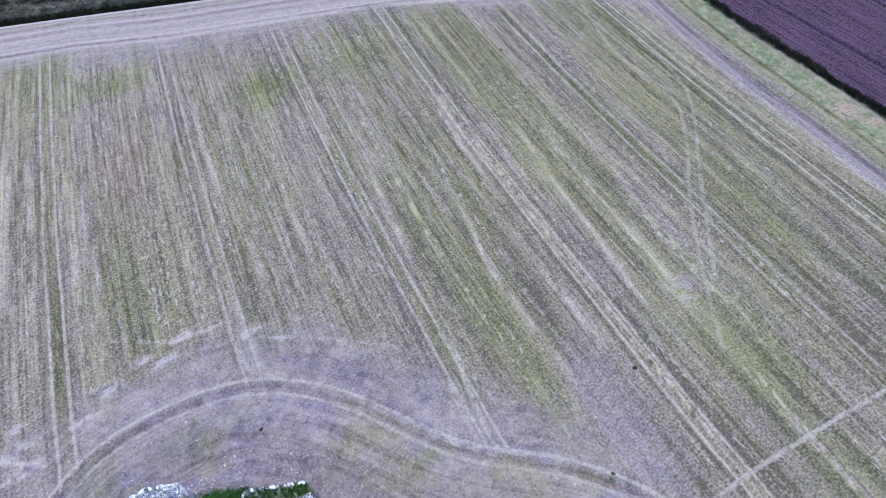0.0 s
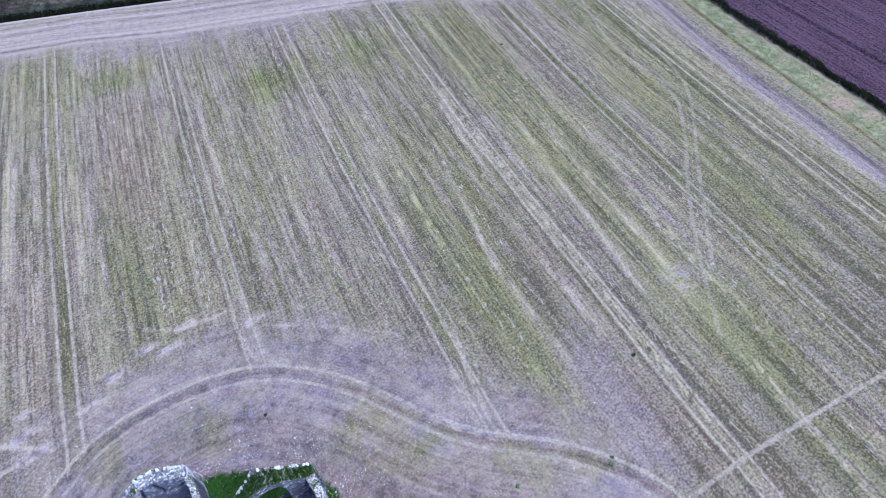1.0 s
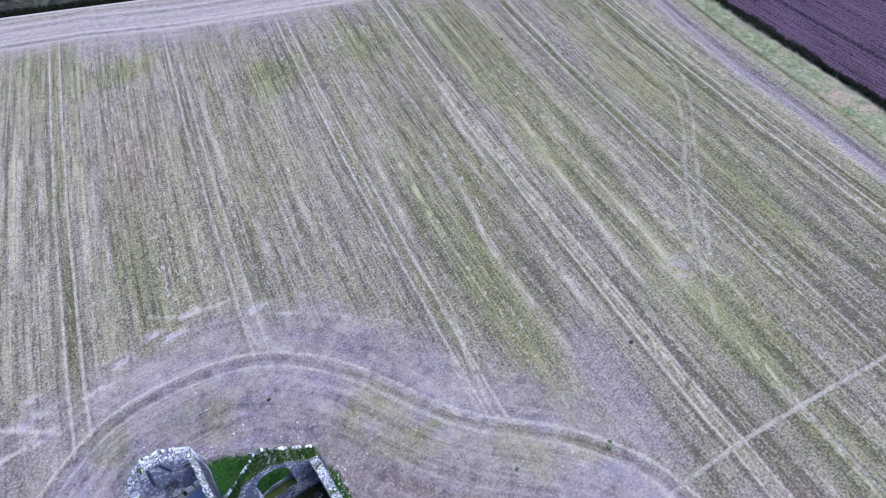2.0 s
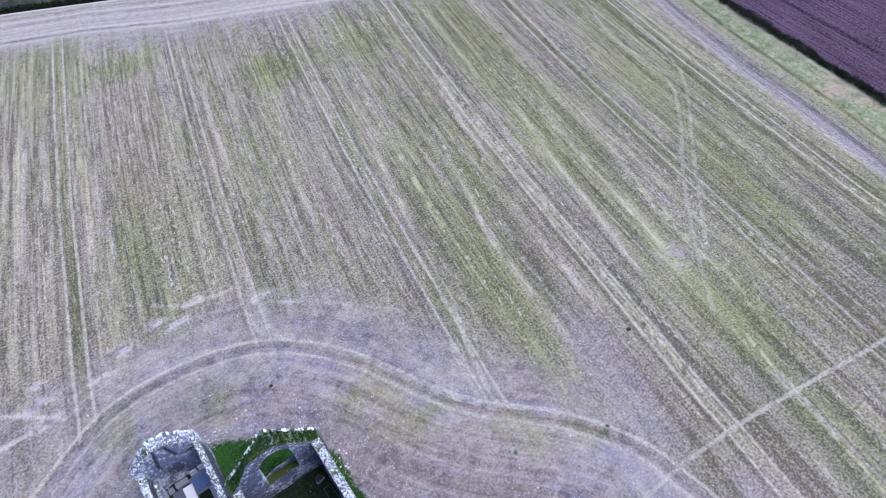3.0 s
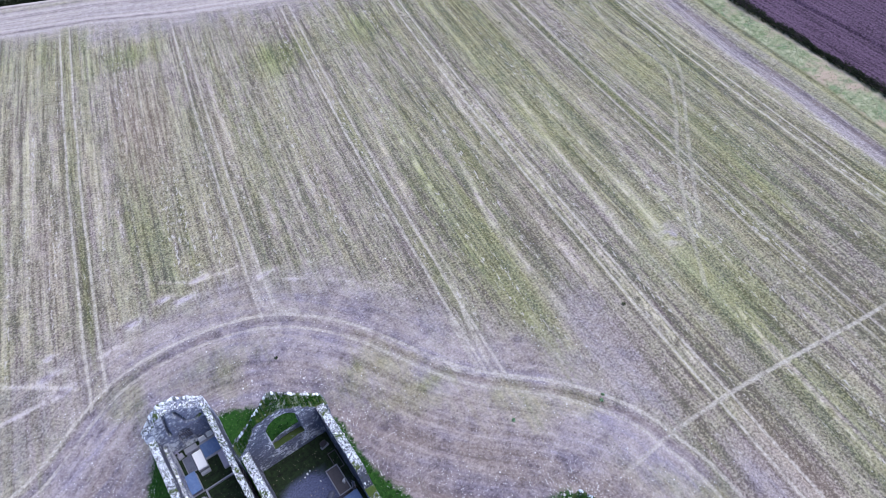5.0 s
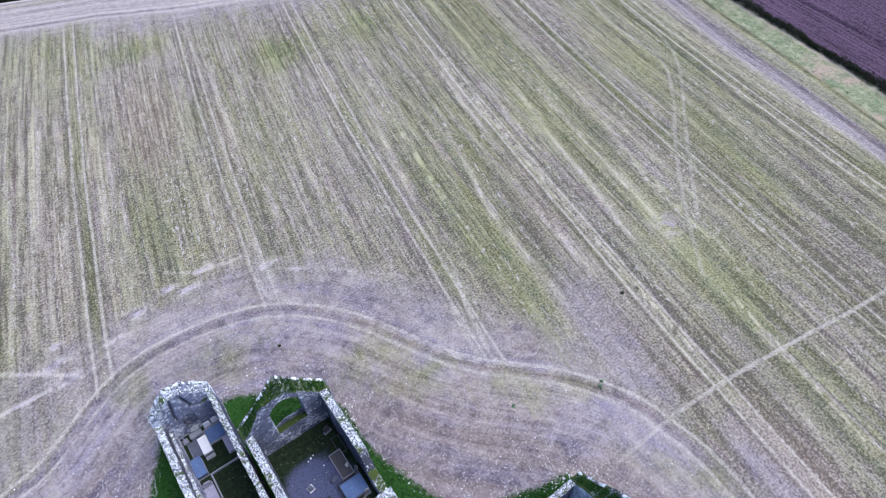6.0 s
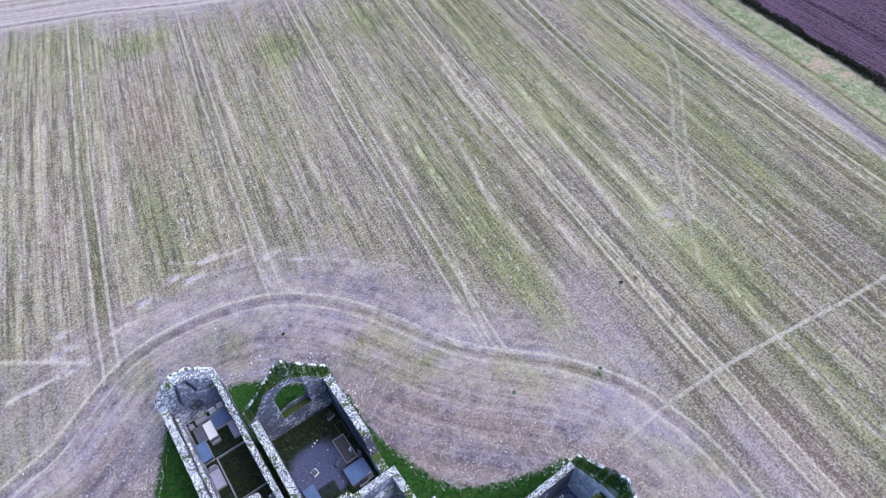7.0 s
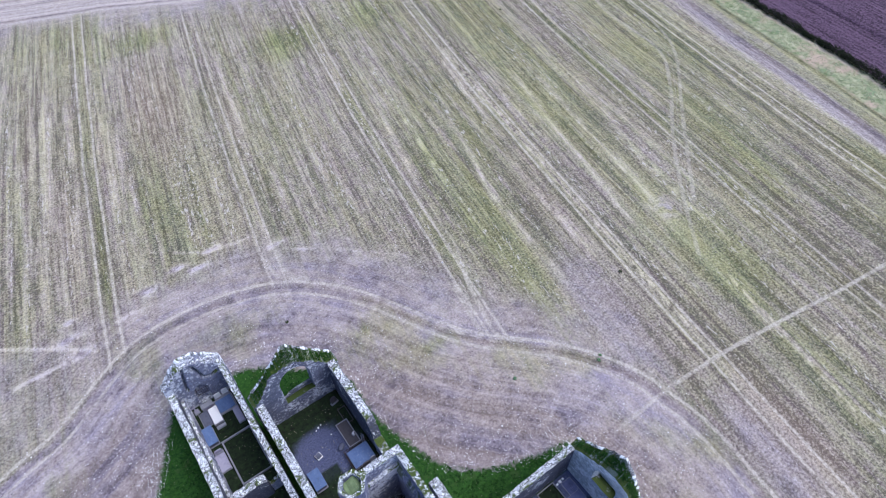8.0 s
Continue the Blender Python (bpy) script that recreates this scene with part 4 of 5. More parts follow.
# ---- the ruin ----
chapel = tagged(empty("ruined_chapel", (-10.8, 23.5, 0)), "roofless grey stone chapel ruin with a broken end gable", "ruin")
nave = tagged(empty("ruined_nave", (-2.9, 17, 0)), "roofless stone nave ruin with an arched gable window", "ruin")
tower = tagged(empty("ruined_tower", (-2, 5.6, 0)), "hollow square stone tower with a mossy corner turret", "tower")
transept = tagged(empty("ruined_transept", (9.5, -2.2, 0)), "roofless stone transept ruin with a mossy gable", "ruin")


def at_base(ob, children):
    """Parts are built in place; hold them there under their thing."""
    for c in children:
        c.matrix_parent_inverse = Matrix.Translation(ob.location).inverted()


walls = []
# chapel: west and east walls, end gable, cross wall
walls.append((chapel, ruin_wall("wall", chapel, (-13.3, 8.5), (-13.3, 29.9), 0.75, [(0, 3.6), (8, 4.4), (22, 4.5)], [(0, 3.6), (8, 4.4), (22, 4.5)], STONE_PALE, 11, label="long lichen-white rubble side wall")))
walls.append((chapel, ruin_wall("wall", chapel, (-8.42, 29.9), (-8.42, 8.5), 0.6, [(0, 5.0), (12, 5.0), (14, 4.6), (22, 4.4)], [(0, 5.0), (12, 5.0), (14, 4.6), (22, 4.4)], STONE_PALE, 12, label="long lichen-white rubble side wall")))
A_TOP = [(0, 5.4), (0.9, 6.4), (1.8, 7.6), (2.7, 8.25), (4.2, 8.05), (5.3, 6.9), (6.35, 5.7)]
A_IN = [(0, 5.0), (0.9, 6.0), (2.0, 7.4), (3.1, 7.5), (4.0, 7.25), (5.9, 5.3), (6.35, 4.9)]
niche = arch_outline(2.4, 3.75, 0.2, 2.4, 3.6)
walls.append((chapel, ruin_wall("gable", chapel, (-14.1, 29.9), (-7.75, 29.9), 0.85, A_IN, A_TOP, STONE, 13, label="cracked grey end gable with a broken top", step=0.09,
                                   cracks=([(2.6, 7.3), (2.4, 6.2), (2.1, 4.5), (2.0, 3.6)], [(3.45, 7.0), (3.75, 5.6), (3.9, 4.4), (4.6, 4.0)], [(4.6, 4.0), (5.3, 4.3)]), recess=niche)))
walls.append((chapel, ruin_wall("cross_wall", chapel, (-13.28, 16.7), (-9.55, 16.7), 0.85, [(0, 3.3), (3.0, 3.6), (3.8, 3.3)], [(0, 3.3), (3.0, 3.6), (3.8, 3.3)], STONE_PALE, 14, label="low lichen-white cross wall")))
walls.append((chapel, ruin_wall("cross_wall", chapel, (-9.5, 16.9), (-8.45, 16.9), 0.4, [(0, 1.6), (1.1, 2.2)], [(0, 1.6), (1.1, 2.2)], STONE_MOSSY, 15, label="mossy stub of a broken wall")))
walls.append((chapel, ruin_wall("wall_ledge", chapel, (-12.98, 17.6), (-12.98, 29.6), 0.3, [(0, 2.5), (5, 3.0), (12, 2.8)], [(0, 2.6), (5, 3.1), (12, 2.9)], STONE, 16, label="grey ledge along the foot of the side wall")))
# nave
walls.append((nave, ruin_wall("wall", nave, (-6.45, 8.3), (-6.45, 22.8), 0.82, [(0, 5.3), (13, 5.4), (14.5, 5.6)], [(0, 5.3), (13, 5.4), (14.5, 5.6)], STONE_PALE, 21, label="long lichen-white rubble side wall")))
walls.append((nave, ruin_wall("wall", nave, (0.72, 22.8), (0.72, 14.4), 0.86, [(0, 5.9), (5, 6.0), (7.6, 5.8), (8.1, 4.6), (8.4, 3.2)], [(0, 5.9), (5, 6.0), (7.6, 5.8), (8.1, 4.6), (8.4, 3.2)], STONE_PALE, 22, label="lichen-white rubble side wall with a broken end")))
walls.append((nave, ruin_wall("wall", nave, (0.72, 14.38), (0.72, 8.3), 0.9, [(0, 2.6), (1.5, 1.9), (4, 2.2), (6.1, 3.0)], [(0, 2.6), (1.5, 1.9), (4, 2.2), (6.1, 3.0)], STONE_MOSSY, 23, label="low mossy remains of the side wall")))
B_OUT = [(0, 6.4), (1.7, 8.0), (3.5, 9.9), (4.75, 11.5), (5.2, 11.3), (7.0, 8.8), (9.1, 6.1), (9.35, 5.2)]
B_IN = [(0, 5.4), (1.1, 6.6), (2.6, 9.2), (4.2, 9.45), (5.2, 9.3), (6.5, 8.1), (8.2, 6.0), (9.35, 4.9)]
east_window = (arch_outline(3.05, 6.35, 2.9, 6.2, 8.45), arch_outline(3.15, 6.25, 2.2, 6.4, 8.75))
walls.append((nave, ruin_wall("gable", nave, (-7.45, 22.85), (1.9, 22.85), 1.0, B_IN, B_OUT, STONE_GABLE, 24, [east_window], "tall gable with moss on its sloping top and a wide round-headed window", step=0.17)))
# transept
walls.append((transept, ruin_wall("wall", transept, (3.3, 1.42), (15.05, 1.42), 0.66, [(0, 5.0), (12, 5.2)], [(0, 5.0), (12, 5.2)], STONE_PALE, 31, label="long lichen-white rubble side wall")))
walls.append((transept, ruin_wall("wall", transept, (15.05, -6.2), (3.3, -6.2), 0.75, [(0, 5.0), (12, 4.6)], [(0, 5.0), (12, 4.6)], STONE_PALE, 32, label="long rubble side wall")))
C_OUT = [(0, 4.9), (1.8, 6.7), (3.6, 8.9), (4.85, 10.0), (6.1, 8.5), (7.5, 6.2), (9.1, 5.0)]
C_IN = [(0, 4.5), (0.8, 5.3), (2.0, 6.2), (3.5, 7.2), (5.0, 7.8), (6.8, 7.3), (9.1, 4.6)]
c_window = (arch_outline(3.25, 5.85, 3.4, 5.0, 6.4), arch_outline(3.4, 5.7, 2.7, 5.1, 6.5))
walls.append((transept, ruin_wall("gable", transept, (15.08, 2.15), (15.08, -6.95), 1.2, C_IN, C_OUT, STONE_BRIGHT, 33, [c_window], "gable with moss and turf along its sloping top", step=0.25)))
walls.append((transept, ruin_wall("wall", transept, (2.2, 1.5), (2.2, 6.9), -0.95, [(0, 5.6), (5.4, 5.8)], [(0, 5.6), (5.4, 5.8)], STONE_PALE, 34, label="short speckled wall stub beside the tower")))
# tower: four walls, with an inner ledge, and the turret
TW, TE, TS, TN, TH = -4.75, 0.55, 2.9, 8.15, 14.9
th = [(0, TH), (6, TH)]
walls.append((tower, ruin_wall("wall", tower, (TW, TN - 0.6), (TE, TN - 0.6), 0.6, th, th, STONE_TOWER, 41, label="pale lichened tower wall", step=0.35, ragged=0.08)))
walls.append((tower, ruin_wall("wall", tower, (TE - 0.58, TN - 0.62), (TE - 0.58, TS), 0.58, th, th, STONE_TOWER, 42, label="pale lichened tower wall", step=0.35, ragged=0.08)))
walls.append((tower, ruin_wall("wall", tower, (TE, TS + 0.6), (TW, TS + 0.6), 0.6, th, th, STONE_TOWER, 43, label="pale lichened tower wall", step=0.35, ragged=0.08)))
walls.append((tower, ruin_wall("wall", tower, (TW + 0.6, TS + 0.62), (TW + 0.6, TN - 0.62), 0.6, th, th, STONE_TOWER, 44, label="pale lichened tower wall", step=0.35, ragged=0.08)))
lh = [(0, TH - 1.5), (6, TH - 1.5)]
walls.append((tower, ruin_wall("ledge", tower, (TW + 0.62, TN - 0.98), (TE - 0.6, TN - 0.98), 0.36, lh, lh, STONE, 45, label="inner wall ledge", base=8.0)))
walls.append((tower, ruin_wall("ledge", tower, (TE - 0.98, TN - 1.0), (TE - 0.98, TS + 0.6), 0.38, [(0, TH - 2.2), (5, TH - 2.2)], lh, STONE_MOSSY, 46, label="mossy inner wall ledge", base=8.0)))
# the corner turret has six sides
for k in range(6):
    a0, a1 = radians(115 - 60 * k), radians(55 - 60 * k)
    p, q = Vector((-4.0 + 0.78 * math.cos(a0), 7.4 + 0.78 * math.sin(a0))), Vector((-4.0 + 0.78 * math.cos(a1), 7.4 + 0.78 * math.sin(a1)))
    over = (q - p).normalized() * 0.17
    uh = [(0, 15.5 + 0.03 * (k % 3)), (2, 15.5 + 0.03 * (k % 3))]
    walls.append((tower, ruin_wall("turret_wall", tower, tuple(p - over), tuple(q + over), 0.32, uh, uh, STONE_TOWER, 51 + k, label="pale stone turret parapet", ragged=0.05, base=-0.3 if k in (0, 4, 5) else 12.0)))
walls.append((tower, ruin_wall("turret_top", tower, (-4.62, 6.78), (-3.38, 6.78), 1.24, [(0, 15.1), (2, 15.15)], [(0, 15.15), (2, 15.1)], PALE_MOSS, 58, label="turf growing on the turret top", base=14.0)))
cap_walls()
for owner, w in walls:
    at_base(owner, [w])


# ---- graves ----
def grave(name, label, category, at, rot=0, group=""):
    ob = tagged(empty(name), label, category, group)
    ob.matrix_world = pose(at[0], at[1], at[2] if len(at) > 2 else 0.0, 0, 0, rot)
    return ob


def chest_tomb(label, at, size, height, top, rot=0):
    g = grave("chest_tomb", label, "tomb", at, rot)
    w, l = size
    part("plinth", block((w, l, 0.15), (0, 0, -0.05), 0.02), KERB, g)
    part("chest", block((w - 0.16, l - 0.16, height - 0.2), (0, 0, 0.10), 0.015), CONCRETE, g)
    part("lid", block((w, l, 0.12), (0, 0, height - 0.1), 0.03), top, g)
    return g


def ledger(label, at, size, top, height=0.18, rot=0, edge=None):
    g = grave("grave_slab", label, "grave", at, rot)
    w, l = size
    part("plinth", block((w + 0.12, l + 0.12, height * 0.6 + 0.1), (0, 0, -0.1), 0.02), edge or KERB, g)
    part("slab", block((w, l, height * 0.5), (0, 0, height * 0.6), 0.025, wear=0.01), top, g)
    return g


def headstone(label, at, width, height, mat, rot=0, thick=0.12, lean=0.0):
    g = grave("headstone", label, "headstone", at, rot)
    part("base", block((width + 0.2, thick + 0.22, 0.22), (0, 0, -0.06), 0.02), KERB, g)
    bm = bmesh.new()
    pts = [(-width / 2, 0), (width / 2, 0), (width / 2, height * 0.72)]
    for i in range(1, 8):
        a = math.pi * i / 8
        pts.append((width / 2 * math.cos(a), height * 0.72 + height * 0.28 * math.sin(a)))
    pts.append((-width / 2, height * 0.72))
    f = bm.faces.new([bm.verts.new((x, -thick / 2, z + 0.14)) for x, z in pts])
    ext = bmesh.ops.extrude_face_region(bm, geom=[f])
    bmesh.ops.translate(bm, vec=(0, thick, 0), verts=[e for e in ext["geom"] if isinstance(e, bmesh.types.BMVert)])
    bmesh.ops.rotate(bm, cent=(0, 0, 0.14), matrix=Matrix.Rotation(radians(lean), 3, "X"), verts=bm.verts)
    part("stone", bm, mat, g)
    return g


def kerbed_plot(label, at, size, fill, width=0.16, height=0.22, rot=0, kerb=None):
    g = grave("kerbed_plot", label, "grave", at, rot)
    w, l = size
    for dx in (-1, 1):
        part("kerb", block((width, l, height + 0.1), (dx * (w - width) / 2, 0, -0.1), 0.015, wear=0.008), kerb or KERB, g)
    for dy in (-1, 1):
        part("kerb", block((w - 2 * width - 0.006, width, height + 0.1), (0, dy * (l - width) / 2, -0.1), 0.015, wear=0.008), kerb or KERB, g)
    if fill:
        part("fill", block((w - 2 * width - 0.01, l - 2 * width - 0.01, height * 0.6 + 0.1), (0, 0, -0.1), 0.0), fill, g)
    return g


def cross(label, at, height, mat, rot=0, base=0.5):
    g = grave("grave_cross", label, "cross", at, rot)
    part("step", block((base, base, 0.2), (0, 0, -0.05), 0.02), KERB, g)
    part("pedestal", block((base * 0.66, base * 0.66, 0.28), (0, 0, 0.15), 0.02, taper=0.2), mat, g)
    bm = block((0.14, 0.11, height - 0.43), (0, 0, 0.43), 0.015, taper=0.15)
    part("shaft", bm, mat, g)
    part("arms", block((height * 0.48, 0.1, 0.13), (0, 0, height * 0.72), 0.015), mat, g)
    return g


# in the chapel
ledger("white marble grave slab on a stone plinth", (-11.1, 27.65, 0.1), (0.92, 2.0), WHITE, 0.34)
ledger("low pale step at the foot of the white slab", (-11.08, 26.28), (0.85, 0.3), KERB, 0.2)
chest_tomb("blue-grey chest tomb with a flat slab lid", (-12.52, 25.65), (1.2, 2.15), 0.75, SLATE)
ledger("weathered pinkish grave slab", (-12.5, 22.45), (0.98, 1.95), PINK, 0.3)
headstone("small grey headstone at the slab's head", (-12.45, 23.75), 0.75, 0.6, PINK)
ledger("wide flat blue-grey family slab", (-9.75, 28.4), (1.75, 1.6), SLATE, 0.16)
kerbed_plot("thin pale kerb round the wide slab", (-9.75, 28.35), (2.15, 1.95), None, 0.1, 0.2)
headstone("white headstone against the gable", (-10.05, 29.55), 0.7, 0.85, WHITE)
headstone("white headstone against the gable", (-9.2, 29.6), 0.66, 0.9, WHITE)
ledger("narrow grey slab beside the wall", (-9.05, 26.4), (0.62, 1.9), PINK, 0.25)
ledger("flat dark slab beside the white grave", (-12.1, 27.95), (0.95, 1.8), CONCRETE, 0.12)
cross("weathered stone cross on a stepped base", (-12.6, 29.3), 1.5, PINK, 8, 0.6)
kerbed_plot("large plot of dark turf inside low stone kerbs", (-10.2, 21.85), (3.25, 5.4), None, 0.15, 0.28)
ledger("pale stone kerb lying along the cross wall", (-12.0, 17.95), (1.0, 0.3), KERB, 0.25)
ledger("pale grave slab behind the cross wall", (-9.6, 14.4), (0.9, 1.9), SLATE, 0.3)
chest_tomb("grey chest tomb behind the cross wall", (-11.6, 14.4), (1.2, 2.2), 0.7, SLATE)
# in the nave
kerbed_plot("dark granite grave with a pale kerb", (-0.72, 17.6), (1.35, 3.0), DARK, 0.1, 0.3)
cross("small pale cross on a dark granite grave", (-0.35, 17.1, 0.1), 0.8, WHITE, 20, 0.3)
headstone("low dark headstone beside the side wall", (0.2, 16.2), 0.7, 0.8, CONCRETE, 70)
chest_tomb("broad blue slate tomb with a dark railed edge", (-0.85, 14.75), (2.3, 1.95), 0.5, SLATE)
railing = grave("iron_railing", "low dark iron railing round the slate tomb", "railing", (-0.85, 14.75))
for i in range(9):
    for u, w in ((-1.3 + 0.325 * i, 1.12), (-1.3 + 0.325 * i, -1.12)):
        part("bar", block((0.035, 0.035, 0.85), (u, w, 0), 0.0), IRON, railing)
for i in range(1, 7):
    part("bar", block((0.035, 0.035, 0.85), (-1.3, -1.12 + 0.32 * i, 0), 0.0), IRON, railing)
for z in (0.2, 0.75):
    for w in (-1.12, 1.12):
        part("rail", block((2.66, 0.045, 0.045), (0, w, z), 0.0), IRON, railing)
    part("rail", block((0.045, 2.26, 0.045), (-1.3, 0, z), 0.0), IRON, railing)
headstone("dark carved headstone at the slate tomb", (-0.9, 13.55), 0.8, 1.0, DARK)
headstone("pale carved headstone at the slate tomb", (-0.1, 13.65), 0.6, 1.1, KERB)
headstone("grey headstone leaning beside the gable", (-0.15, 21.5), 0.7, 0.85, DARK, 10, lean=-14)
ledger("small white-edged stone box on the gravel", (-4.38, 17.3), (0.5, 0.55), CONCRETE, 0.3, 12, WHITE)
chest_tomb("blue-grey chest tomb against the side wall", (-5.66, 15.1), (1.2, 2.1), 0.8, SLATE)
kerbed_plot("dark low grave plot with broken kerbs", (0.1, 19.6), (0.9, 2.0), None, 0.08, 0.12, 0, DARK)
bm = bmesh.new()
bmesh.ops.create_icosphere(bm, subdivisions=2, radius=0.5)
for v in bm.verts:
    v.co = Vector((v.co.x * 0.9, v.co.y * 0.6, v.co.z * 0.5 + 0.15)) + noise.noise_vector(v.co * 3) * 0.04
boulder = grave("round_stone", "smooth oval grey stone on the ground", "stone", (-2.05, 16.75), 30)
part("stone", bm, CONCRETE, boulder, flat=False)
for k, (x, y, s) in enumerate(((-2.95, 20.0, 0.2), (-2.6, 20.15, 0.14), (-3.3, 19.85, 0.13), (-2.2, 18.6, 0.13))):
    sv, sf = rough_stone(random.Random(k))
    link_mesh("loose_stone", [(x + a * s, y + b * s, 0.04 + c * s) for a, b, c in sv], sf, WHITE)
    tagged(bpy.context.scene.collection.objects[-1], "pale loose stone on the turf", "stone", "loose stones in the nave")
# in the transept
ledger("grey grave slab on the transept floor", (13.6, -1.2), (2.0, 0.95), FLAG, 0.2)
kerbed_plot("dark turf plot inside a thin stone kerb", (11.95, 0.35), (2.1, 1.9), None, 0.09, 0.14)
ledger("grey grave slab on the transept floor", (14.1, -0.1), (1.1, 1.5), FLAG, 0.1)
for k, (x, y, s) in enumerate(((13.6, 0.9, 0.3), (13.2, 0.85, 0.25), (14.0, 0.95, 0.22))):
    sv, sf = rough_stone(random.Random(k + 20))
    tagged(link_mesh("loose_stone", [(x + a * s, y + b * s, 0.05 + c * s) for a, b, c in sv], sf, WHITE), "pale loose stone beside the transept wall", "stone", "loose stones in the transept")
# iron grille and low altar before the chapel's gable
grille = grave("iron_grille", "pale iron grille standing in the gable's niche", "grille", (-11.02, 29.95, 1.5))
for i in range(6):
    part("bar", block((0.035, 0.035, 1.3), (-0.5 + 0.2 * i, 0, 0), 0.0), IRON, grille)
for z in (0.25, 1.15):
    part("rail", block((1.1, 0.03, 0.05), (0, -0.035, z), 0.0), IRON, grille)
altar = grave("low_altar", "rough low stone altar before the gable", "altar", (-11.4, 29.25))
part("body", block((1.2, 0.55, 0.5), (0, 0, -0.05), 0.03, wear=0.04), PINK, altar)
part("top", block((1.3, 0.62, 0.1), (0, 0, 0.45), 0.02, wear=0.02), KERB, altar)


# ---- plants, stones in the field, hedge ----
def tufts(name, places, material, label, category, blades=5, seed=1, kind="stuff"):
    """Clumps of bent blades; places are (x, y, z, size)."""
    rng = random.Random(seed)
    verts, faces = [], []
    for x, y, z, size in places:
        for _ in range(blades):
            a = rng.uniform(0, math.tau)
            w, h, out = size * rng.uniform(0.12, 0.25), size * rng.uniform(0.22, 0.5), size * rng.uniform(0.5, 1.1)
            c, s = math.cos(a), math.sin(a)
            bx, by = x + rng.uniform(-0.3, 0.3) * size, y + rng.uniform(-0.3, 0.3) * size
            k = len(verts)
            verts += [(bx - s * w, by + c * w, z - 0.03), (bx + s * w, by - c * w, z - 0.03), (bx + c * out * 0.5 + s * w * 0.8, by + s * out * 0.5 - c * w * 0.8, z + h * 0.7),
                      (bx + c * out * 0.5 - s * w * 0.8, by + s * out * 0.5 + c * w * 0.8, z + h * 0.7), (bx + c * out, by + s * out, z + h)]
            faces += [(k, k + 1, k + 2, k + 3), (k + 3, k + 2, k + 4)]
    return tagged(link_mesh(name, verts, faces, material), label, category, kind=kind)


def leaf_clump(verts, faces, rng, x, y, z, rx, rz, count, size):
    """Small leaves all through an uneven cushion."""
    for _ in range(count):
        a, b, r = rng.uniform(0, math.tau), rng.uniform(0, 1), rng.uniform(0.55, 1.0)
        px, py = x + math.cos(a) * rx * r * math.sqrt(1 - b * b), y + math.sin(a) * rx * r * math.sqrt(1 - b * b)
        pz = z + rz * r * b
        m = pose(px, py, pz, rng.uniform(-60, 60), rng.uniform(-60, 60), rng.uniform(0, 360))
        s = size * rng.uniform(0.6, 1.4)
        k = len(verts)
        verts += [m @ Vector(v) for v in ((-s, 0, 0), (0, -0.5 * s, 0.1 * s), (s, 0, 0), (0, 0.5 * s, 0.1 * s))]
        faces.append((k, k + 1, k + 2, k + 3))


rng = random.Random(77)
FOOT = [(-14.2, -13.2, 8, 30.8), (-8.5, -6.4, 8, 30.8), (-13.4, -8.3, 8, 30), (-6.5, 0.8, 8, 23), (-14.2, -7.6, 29.8, 30.8), (-7.5, 1.8, 22.8, 23.9), (0.6, 1.7, 8, 23.9), (-5.1, 1.6, 2.8, 8.5), (3, 16.4, 1.3, 2.2), (15, 16.4, -7, 2.2), (2.1, 3.3, 1.4, 7), (-6.3, 0.7, 13, 18.5), (-13.3, -12, 21, 30), (-11.7, -8.4, 24, 30), (3, 15, -6, 1.4)]


def clear(x, y):
    return not any(a < x < b and c < y < d for a, b, c, d in FOOT)


turf = []
while len(turf) < 6500:
    x, y = rng.uniform(-20.5, 18.5), rng.uniform(-6, 31.5)
    if inside(np.array([x]), np.array([y]), LAWN)[0] and clear(x, y):
        turf.append((x, y, 0, rng.uniform(0.10, 0.30)))
tufts("turf", turf, GRASS, "long green turf round the ruin walls", "grass", 5, 3)
gable_turf = []
for _ in range(950):
    s, f = rng.uniform(0.4, 9.0), rng.uniform(0.1, 0.85)
    z = np.interp(s, [p[0] for p in B_IN], [p[1] for p in B_IN]) * (1 - f) + np.interp(s, [p[0] for p in B_OUT], [p[1] for p in B_OUT]) * f
    gable_turf.append((-7.45 + s, 22.85 + f, float(z), rng.uniform(0.10, 0.26)))
for _ in range(800):
    s, f = rng.uniform(0.3, 8.8), rng.uniform(0.25, 0.75)
    z = np.interp(s, [p[0] for p in C_IN], [p[1] for p in C_IN]) * (1 - f) + np.interp(s, [p[0] for p in C_OUT], [p[1] for p in C_OUT]) * f
    gable_turf.append((15.08 + 1.2 * f, 2.15 - s, float(z), rng.uniform(0.10, 0.26)))
tufts("wall_turf", gable_turf, GRASS, "turf and moss rooted on the wall tops", "grass", 5, 4)

